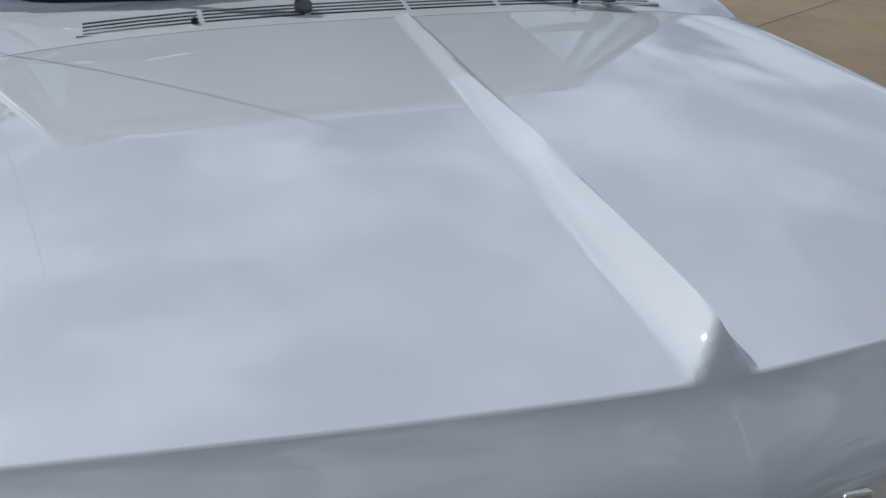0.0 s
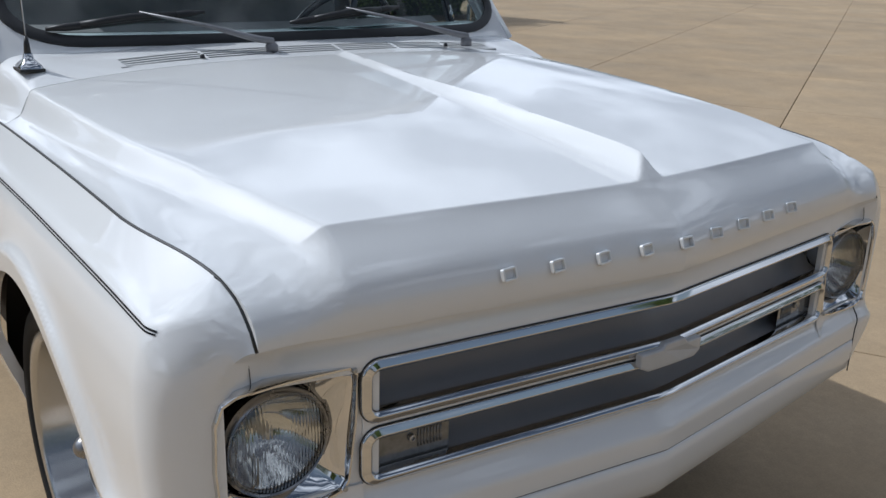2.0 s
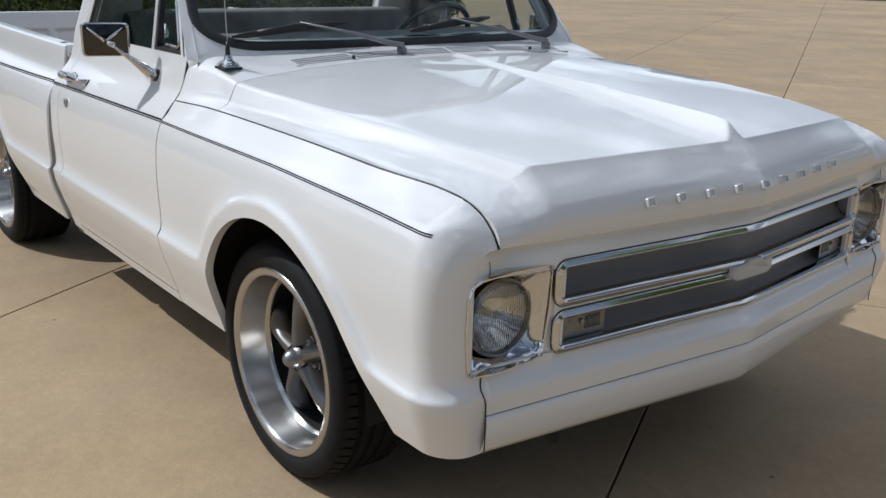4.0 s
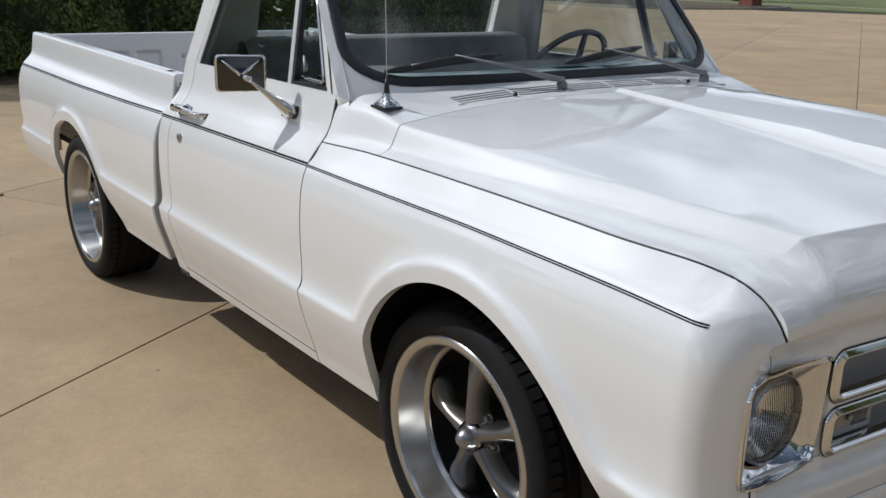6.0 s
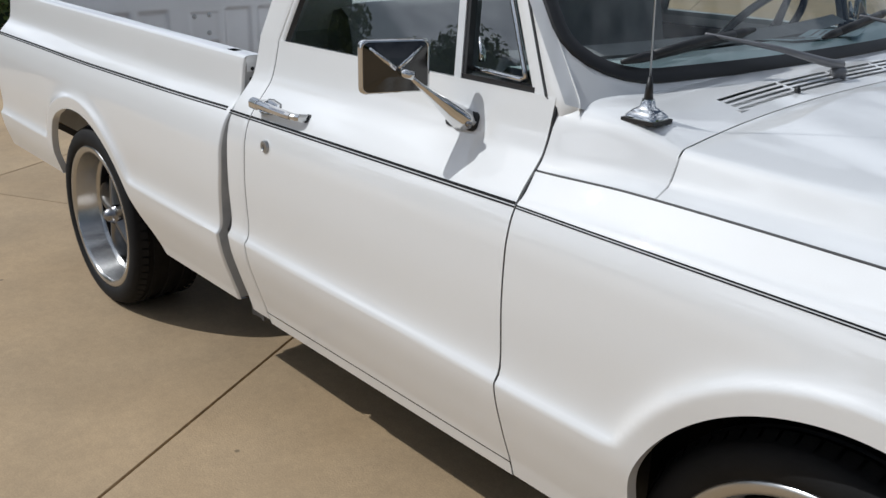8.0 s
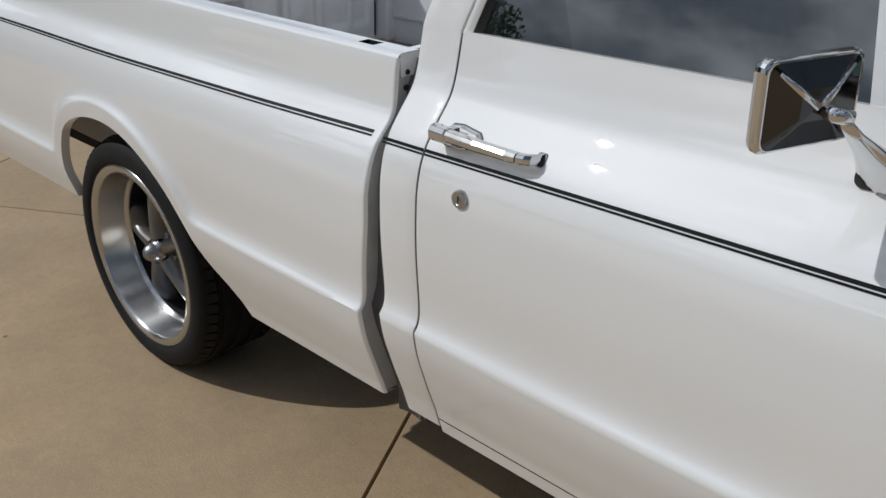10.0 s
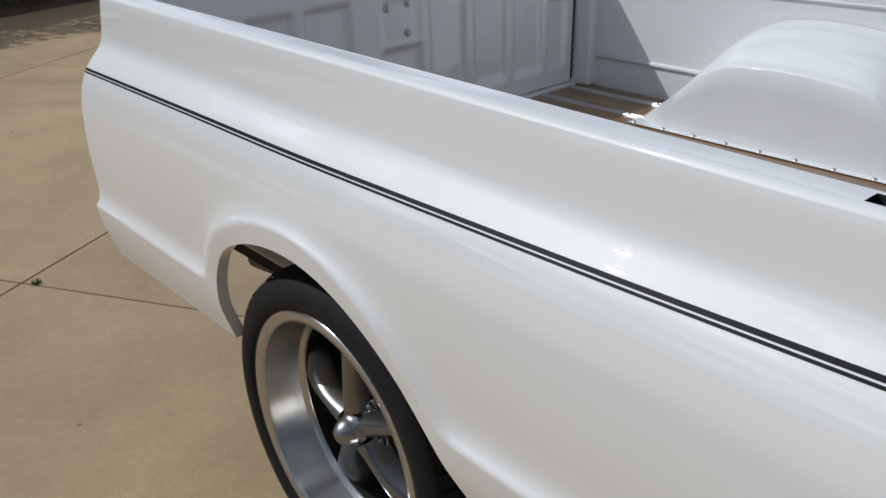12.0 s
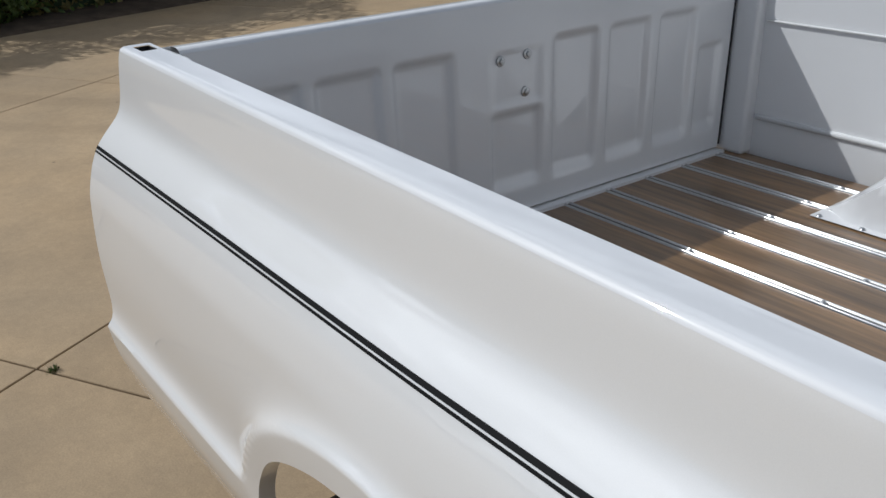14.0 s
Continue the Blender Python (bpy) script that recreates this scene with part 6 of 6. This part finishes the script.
def tailgate():
    y_half, z0, z1 = 0.772, 0.592, 1.105
    ys = steps(-y_half, y_half, 0.0085)
    zs = steps(z0, z1, 0.0085)
    panels = [(-0.705, -0.560, 0), (-0.522, -0.378, 0), (-0.336, -0.190, 0), (-0.075, 0.070, 1), (0.115, 0.255, 0), (0.302, 0.438, 0), (0.484, 0.615, 0), (0.650, 0.735, 2)]

    def depth(y, z):
        d = 0.0
        for a, b, kind in panels:
            lo, hi = (0.665, 1.005) if kind == 0 else (0.665, 0.845) if kind == 1 else (0.665, 0.90)
            fy = smooth01(a - 0.010, a + 0.010, y) * (1 - smooth01(b - 0.010, b + 0.010, y))
            fz = smooth01(lo - 0.022, lo + 0.022, z) * (1 - smooth01(hi - 0.010, hi + 0.010, z))
            d = max(d, 0.013 * fy * fz)
            if kind == 1:
                fz2 = smooth01(0.862, 0.874, z) * (1 - smooth01(0.985, 0.997, z))
                d = max(d, 0.004 * fy * fz2)
        return d
    rows = [[(TG_X - depth(y, z), y * (1 + 0.032 * (z - z0) / (z1 - z0)), z) for z in zs] for y in ys]
    tg = part("tailgate", facing(sheet(rows), (1, 0, 0)), PAINT_BED, truck, "white tailgate with stamped vertical panels")
    rows = [[(TG_X, y, z1), (TG_X - 0.003, y, z1 + 0.006), (TG_X - 0.012, y, z1 + 0.010), (TG_X - 0.038, y, z1 + 0.010), (TG_X - 0.046, y, z1 + 0.002), (TG_X - 0.046, y, z0)] for y in steps(-y_half * 1.041, y_half * 1.041, 0.1)]
    part("tailgate_cap", facing(sheet(rows), (0, 0, 1)), PAINT_BED, tg)
    part("tailgate_hinge_edge", box(bmesh.new(), (TG_X - 0.03, -y_half, 0.570), (TG_X + 0.028, y_half, 0.588)), PAINT_BED, tg, smooth=False)
    for y, z in ((-0.052, 0.974), (0.030, 0.979), (0.024, 0.890)):
        bm = revolve([(0.0001, -0.009), (0.006, -0.008), (0.007, -0.004), (0.012, -0.003), (0.013, 0.0)], 12)
        bmesh.ops.rotate(bm, verts=bm.verts, cent=(0, 0, 0), matrix=Matrix.Rotation(math.pi / 2, 3, "Z"))
        bmesh.ops.translate(bm, verts=bm.verts, vec=(TG_X - 0.003, y, z))
        part("tailgate_bolt", bm, SATIN, tg)
    for s in (-1, 1):
        bm = box(bmesh.new(), (TG_X - 0.04, s * 0.812 - 0.027, 0.578), (TG_X + 0.075, s * 0.812 + 0.027, 1.112))
        for v in bm.verts:
            v.co.y += s * 0.021 * (1 if v.co.z > 0.8 else 0)
        soften(part("tailgate_post", bm, PAINT_BED, truck, smooth=False), 0.012, 3)
        bm = box(bmesh.new(), (TG_X - 0.03, s * 0.7765 - 0.0024, 0.60), (TG_X + 0.002, s * 0.7765 + 0.0024, 1.085))
        for v in bm.verts:
            v.co.y += s * 0.024 * (1 if v.co.z > 0.8 else 0)
        part("tailgate_seal", bm, BLACK, truck, smooth=False)


bed()

# ---- surroundings ----
LEAF = material("hedge_leaf", (0.100, 0.150, 0.032), 0.5, vary=0.45, vary_scale=2.2, fine=0.4, fine_scale=16)
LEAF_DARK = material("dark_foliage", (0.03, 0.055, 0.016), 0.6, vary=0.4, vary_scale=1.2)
SOIL = material("mulch_soil", (0.10, 0.07, 0.045), 0.95, vary=0.4, vary_scale=6, bump=0.6, bump_scale=40)
STRAW = material("dry_straw_grass", (0.30, 0.25, 0.09), 0.8, vary=0.3, vary_scale=5)
GRASS = material("dry_lawn", (0.13, 0.15, 0.05), 0.9, vary=0.3, vary_scale=0.6, fine=0.3, fine_scale=25, bump=0.5, bump_scale=60)
KERB = material("kerb_concrete", (0.38, 0.34, 0.27), 0.85, vary=0.15, vary_scale=2, bump=0.2)
BRICK = material("red_brick", (0.24, 0.09, 0.065), 0.85, vary=0.25, vary_scale=9, bump=0.3)
BARK = material("bark", (0.08, 0.06, 0.045), 0.9, vary=0.3, vary_scale=8, bump=0.6, bump_scale=30)


def leaves(count, place, size, rng):
    """Many small leaf blades: place(rng) gives centre and outward way."""
    verts, faces = [], []
    for k in range(count):
        c, out = place(rng)
        d = Vector((rng.uniform(-1, 1), rng.uniform(-1, 1), rng.uniform(-0.6, 1))) + out * 0.6
        d.normalize()
        e = d.cross(Vector((rng.uniform(-1, 1), rng.uniform(-1, 1), rng.uniform(-1, 1)))).normalized()
        f = d.cross(e)
        s = size * rng.uniform(0.6, 1.4)
        i = len(verts)
        verts += [c - e * s, c + f * s * 0.45 + d * s * 0.1, c + e * s, c - f * s * 0.45 + d * s * 0.1]
        faces.append((i, i + 1, i + 2, i + 3))
    return verts, faces


def raw_mesh(name, verts, faces, mat, parent=None, label=""):
    me = bpy.data.meshes.new(name)
    me.from_pydata([tuple(v) for v in verts], [], faces)
    me.materials.append(mat)
    ob = new(name, me)
    ob.parent = parent
    if label:
        ob["label"] = label
    return ob


HEDGE_A, HEDGE_B = Vector((-10.98, -0.2, GROUND_Z)), Vector((-13.80, 11.5, GROUND_Z))


def hedge():
    rng = random.Random(4)
    along = (HEDGE_B - HEDGE_A)
    n = Vector((-along.y, along.x, 0)).normalized()
    if n.x > 0:
        n = -n
    root = thing("hedge", "dense dark green clipped shrub hedge beside the lot", "hedge")

    def place(r):
        t = r.uniform(-0.12, 1.0)
        wob = 0.18 * math.sin(t * 31) + 0.12 * math.sin(t * 77 + 1)
        hgt = 2.1 + 0.25 * math.sin(t * 17) + 0.15 * math.sin(t * 53)
        if r.random() < 0.72:
            z = r.random() ** 0.8 * hgt
            if z < 0.32 and r.random() < 0.6:
                z += 0.3
            c = HEDGE_A + along * t + n * (0.45 + wob + r.uniform(-0.1, 0.22) + 0.12 * math.sin(z * 5 + t * 40)) + Vector((0, 0, 0.04 + z))
            return c, -n
        c = HEDGE_A + along * t + n * r.uniform(0.4, 1.8) + Vector((0, 0, hgt + r.uniform(-0.15, 0.12)))
        return c, Vector((0, 0, 1))
    v, f = leaves(42000, place, 0.042, rng)
    raw_mesh("foliage", v, f, LEAF, root)
    # dark green sheet behind the leaves, standing in for the hedge's inner shade
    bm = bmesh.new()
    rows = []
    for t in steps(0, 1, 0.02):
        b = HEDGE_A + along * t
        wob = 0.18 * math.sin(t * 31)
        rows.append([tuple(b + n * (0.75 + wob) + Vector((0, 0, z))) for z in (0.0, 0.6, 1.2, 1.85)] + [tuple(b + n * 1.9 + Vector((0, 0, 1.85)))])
    solid(part("inner_shade_sheet", sheet(rows, bm=bm), LEAF_DARK, root), 0.05)
    # bed of soil and kerb
    rows = [[tuple(HEDGE_A + along * t + n * d + Vector((0, 0, 0.012 + h))) for d, h in ((0.0, -0.03), (0.04, 0.0), (0.4, 0.04), (1.2, 0.06), (2.4, 0.03))] for t in steps(-0.35, 1.05, 0.05)]
    sb = part("planting_bed", facing(sheet(rows), (0, 0, 1)), SOIL)
    tagged(sb, "brown mulch planting bed under the hedge", "planting bed", kind="structure")
    for k in range(22):
        b = HEDGE_A + along * (-0.10 + 0.052 * k) + n * rng.uniform(0.55, 0.85)
        tip = Vector((rng.uniform(-0.15, 0.15), rng.uniform(-0.2, 0.2), rng.uniform(0.7, 1.1)))
        part("stem", tube([tuple(b), tuple(b + tip * 0.5 + Vector((0.03, 0.02, 0))), tuple(b + tip)], [0.035, 0.026, 0.012], 7), BARK, root)

    def straw(r):
        b = HEDGE_A + along * r.uniform(-0.12, 0.6) + n * r.uniform(0.5, 1.1)
        return b + Vector((0, 0, 0.03 + 0.32 * r.random() ** 1.5)), Vector((0, 0, 1))
    v, f = leaves(5200, straw, 0.05, rng)
    dry = raw_mesh("dry_grass", v, f, STRAW)
    tagged(dry, "dry straw-coloured grass under the hedge", "dry grass", kind="stuff")
    return n


hedge()


def shrub(at, size, seed, label, count=3500, leaf=0.035):
    rng = random.Random(seed)
    root = thing("shrub", label, "shrub", at=at)

    def place(r):
        d = Vector((r.gauss(0, 1), r.gauss(0, 1), r.gauss(0, 1))).normalized()
        lump = 1 + 0.16 * math.sin(d.x * 5 + seed) * math.cos(d.y * 6 + d.z * 4)
        q = size * lump * (0.55 + 0.48 * r.random())
        return Vector((d.x * q, d.y * q, size * 0.85 + d.z * q * 0.9)), d
    v, f = leaves(count, place, leaf, rng)
    raw_mesh("foliage", v, f, LEAF, root)
    for k in range(5):
        a = k * 1.3
        part("stem", tube([(0, 0, -0.05), (0.2 * math.cos(a) * size, 0.2 * math.sin(a) * size, size * 0.5), (0.4 * math.cos(a) * size, 0.4 * math.sin(a) * size, size)], [0.015, 0.01, 0.005], 6), BARK, root)
    return root


shrub((-11.75, 0.35, 0.02), 0.50, 3, "loose green shrub on the mulch bed")
shrub((-11.7, -0.75, 0.02), 0.45, 5, "small green shrub on the mulch bed")
for at, size, seed in (((-19.0, -8.4, GROUND_Z), 1.7, 6), ((-19.4, -10.6, GROUND_Z), 1.5, 8), ((-20.6, -6.6, GROUND_Z), 1.8, 9)):
    shrub(at, size, seed, "tall rounded dark green shrub beside the lot", 15000, 0.06)


def tree(at, height, spread, seed, label="leafy green tree with a dark trunk", count=5200, leaf=0.030):
    rng = random.Random(seed)
    root = thing("tree", label, "tree", at=at)
    bm = tube([(0, 0, -0.1), (0.05, 0.03, height * 0.25), (-0.04, 0.06, height * 0.5), (0.0, 0.0, height * 0.8)], [0.035 * height, 0.026 * height, 0.018 * height, 0.006 * height], 10)
    blobs = []
    for k in range(14):
        a, e = rng.uniform(0, 6.28), rng.uniform(0.35, 1.0)
        c = Vector((math.cos(a) * spread * rng.uniform(0.15, 0.8), math.sin(a) * spread * rng.uniform(0.15, 0.8), height * e * 0.95))
        blobs.append((c, spread * rng.uniform(0.26, 0.46)))
        tube([(0, 0, height * e * 0.5), tuple(c * 0.6 + Vector((0, 0, height * e * 0.22))), tuple(c)], [0.012 * height, 0.007 * height, 0.002 * height], 6, bm=bm)
    part("trunk", bm, BARK, root)

    def place(r):
        c, q = r.choice(blobs)
        d = Vector((r.gauss(0, 1), r.gauss(0, 1), r.gauss(0, 0.8))).normalized()
        return c + d * q * r.uniform(0.55, 1.08), d
    v, f = leaves(count, place, leaf * height, rng)
    raw_mesh("crown", v, f, LEAF, root)
    return root


def far_side():
    # lawn island with kerb, beyond the lot
    lawn = box(bmesh.new(), (-130, 50.5, -0.3), (120, 58.0, 0.03))
    lw = part("lawn", lawn, GRASS, smooth=False)
    tagged(lw, "dry green lawn strip beyond the lot", "lawn", kind="structure")
    bm = box(bmesh.new(), (-130, 60.5, -0.3), (120, 120.0, 0.04))
    tagged(part("lawn", bm, GRASS, smooth=False), "wide dry green lawn beyond the road", "lawn", kind="structure")
    bm = box(bmesh.new(), (-130, 58.0, -0.3), (120, 60.5, 0.0))
    tagged(part("road", bm, KERB, smooth=False), "pale concrete road between lawns", "road", kind="structure")
    out = [(-52, 36.5), (-33.0, 36.5), (-31.4, 37.6), (-30.4, 46.0), (-31.2, 49.0), (-52, 50.2)]
    bm = extrude_outline(out, lambda u, v, w: (u, v, -0.1 + w), 0.24)
    isl = part("kerb_island", bm, KERB, smooth=False)
    tagged(isl, "raised concrete kerb island with planting", "kerb island", kind="structure")
    inner = [(u + (0.35 if u < -40 else -0.35), v + (0.35 if v < 42 else -0.35)) for u, v in out]
    bm = extrude_outline(inner, lambda u, v, w: (u, v, w), 0.17)
    tagged(part("planting_bed", bm, SOIL, smooth=False), "dark mulch on the kerb island", "planting bed", kind="structure")
    # brick pier
    pier = thing("brick_pier", "red brick pier standing on the kerb island", "pier", at=(-32.4, 46.6, 0.14))
    bm = bmesh.new()
    for r in range(24):
        for k in range(3):
            off = 0.12 if r % 2 else 0.0
            a = -0.48 + k * 0.32 + off * 0.5
            for y0, y1 in ((-0.48, -0.38), (0.38, 0.48)):
                box(bm, (a, y0, r * 0.075), (min(a + 0.305, 0.48), y1, r * 0.075 + 0.065))
                box(bm, (y0, a, r * 0.075), (y1, min(a + 0.305, 0.48), r * 0.075 + 0.065))
    box(bm, (-0.46, -0.46, 0), (0.46, 0.46, 1.82))
    part("brickwork", bm, BRICK, pier, smooth=False)
    box_cap = box(bmesh.new(), (-0.55, -0.55, 1.80), (0.55, 0.55, 1.92))
    part("coping", box_cap, KERB, pier, smooth=False)


far_side()
for at, h, sp, seed in (((-44.5, 62.0, 0.02), 8, 3.2, 1), ((-27.0, 66.0, 0.02), 7, 2.6, 2), ((-62, 48, 0.0), 9, 4.0, 7), ((-36, 22.0, 0.0), 6.5, 2.6, 8)):
    tree(at, h, sp, seed)
# trees on the lot's other sides, seen in the glass and chrome
for at, h, sp, seed in (((-21.5, -9.0, 0.0), 7.4, 3.0, 11), ((-19.5, -11.6, 0.0), 4.4, 2.0, 12), ((-6.5, -27.0, 0.0), 6.4, 2.6, 18), ((-27.0, -25.0, 0.0), 6.5, 3.0, 13), ((16.0, -29.0, 0.0), 7.0, 3.0, 14), ((30.0, -18.0, 0), 8.0, 3.6, 15), ((34.0, 4.0, 0), 7.0, 3.2, 16), ((28.0, 24.0, 0), 8.0, 3.4, 17)):
    tree(at, h * 1.2, sp * 1.35, seed, count=32000, leaf=0.017)


def woods():
    """Far belt of trees round the place."""
    rng = random.Random(21)

    def place(r):
        a = r.uniform(0, 2 * math.pi)
        d = 118 + r.uniform(-6, 6)
        h = 5.5 + 2.5 * math.sin(a * 9) + 1.6 * math.sin(a * 23 + 1) + 1.0 * math.sin(a * 61)
        return Vector((d * math.cos(a), d * math.sin(a), r.random() ** 0.7 * h)), Vector((-math.cos(a), -math.sin(a), 0.3))
    v, f = leaves(16000, place, 0.75, rng)
    ob = raw_mesh("far_woods", v, f, LEAF_DARK)
    tagged(ob, "far belt of dark green woods round the lot", "woods", kind="stuff")


woods()


def weed_tuft(at, count, size, seed):
    rng = random.Random(seed)
    verts, faces = [], []
    for k in range(count):
        a, tilt, ln = rng.uniform(0, 6.28), rng.uniform(0.3, 1.1), size * rng.uniform(0.5, 1.2)
        o = Vector((rng.gauss(0, 0.3), rng.gauss(0, 0.3), 0)) * size
        d = Vector((math.cos(a) * math.sin(tilt), math.sin(a) * math.sin(tilt), math.cos(tilt)))
        e = Vector((-math.sin(a), math.cos(a), 0)) * 0.08 * size
        i = len(verts)
        verts += [o - e, o + e, o + d * ln * 0.6 + e * 0.8, o + d * ln + Vector((0, 0, -0.15 * ln)), o + d * ln * 0.6 - e * 0.8]
        faces.append((i, i + 1, i + 2, i + 3, i + 4))
    ob = raw_mesh("weed_tuft", verts, faces, LEAF)
    ob.location = at
    tagged(ob, "small green weed tuft growing in a slab joint", "weed")


weed_tuft((-4.93, -0.95, GROUND_Z - 0.004), 45, 0.026, 31)


# ---- pavement slabs ----
def slab_mesh(name, mat):
    a, b = SLAB_LONG / 2 - 0.0040, SLAB_WIDE / 2 - 0.0040
    bm = bmesh.new()
    rings = []
    for inset, zz in ((0.0, -0.03), (0.0, -0.003), (0.002, 0.0)):
        rings.append([bm.verts.new(SLAB_U * (sa * (a - inset)) + SLAB_W * (sb * (b - inset)) + Vector((0, 0, zz))) for sa, sb in ((-1, -1), (1, -1), (1, 1), (-1, 1))])
    for lo, hi in zip(rings, rings[1:]):
        for k in range(4):
            bm.faces.new((lo[k], lo[(k + 1) % 4], hi[(k + 1) % 4], hi[k]))
    bm.faces.new(rings[-1])
    bmesh.ops.recalc_face_normals(bm, faces=bm.faces)
    me = bpy.data.meshes.new(name)
    bm.to_mesh(me)
    bm.free()
    me.materials.append(mat)
    return me


def slab_centre(i, j):
    return SLAB_U * (SLAB_V0 + (i + 0.5) * SLAB_LONG) + SLAB_W * (SLAB_W0 + (j + 0.5) * SLAB_WIDE) + Vector((0, 0, GROUND_Z))


def pavement():
    root = thing("pavement", "tan concrete lot poured in large slabs with dark joints", "concrete pavement", kind="structure")
    me = slab_mesh("slab", CONCRETE)
    verts, faces = [], []
    for i in range(-14, 17):
        for j in range(-16, 18):
            c = slab_centre(i, j)
            if c.y > 49:
                continue
            if -6 <= i < 13 and -8 <= j < 7:
                ob = new("slab", me)
                ob.location = c
                ob.parent = root
            else:
                k = len(verts)
                for v in me.vertices:
                    verts.append(c + v.co)
                for p in me.polygons:
                    faces.append(tuple(k + q for q in p.vertices))
    far = raw_mesh("far_slabs", verts, faces, CONCRETE, root)
    far["kind"] = "stuff"


pavement()
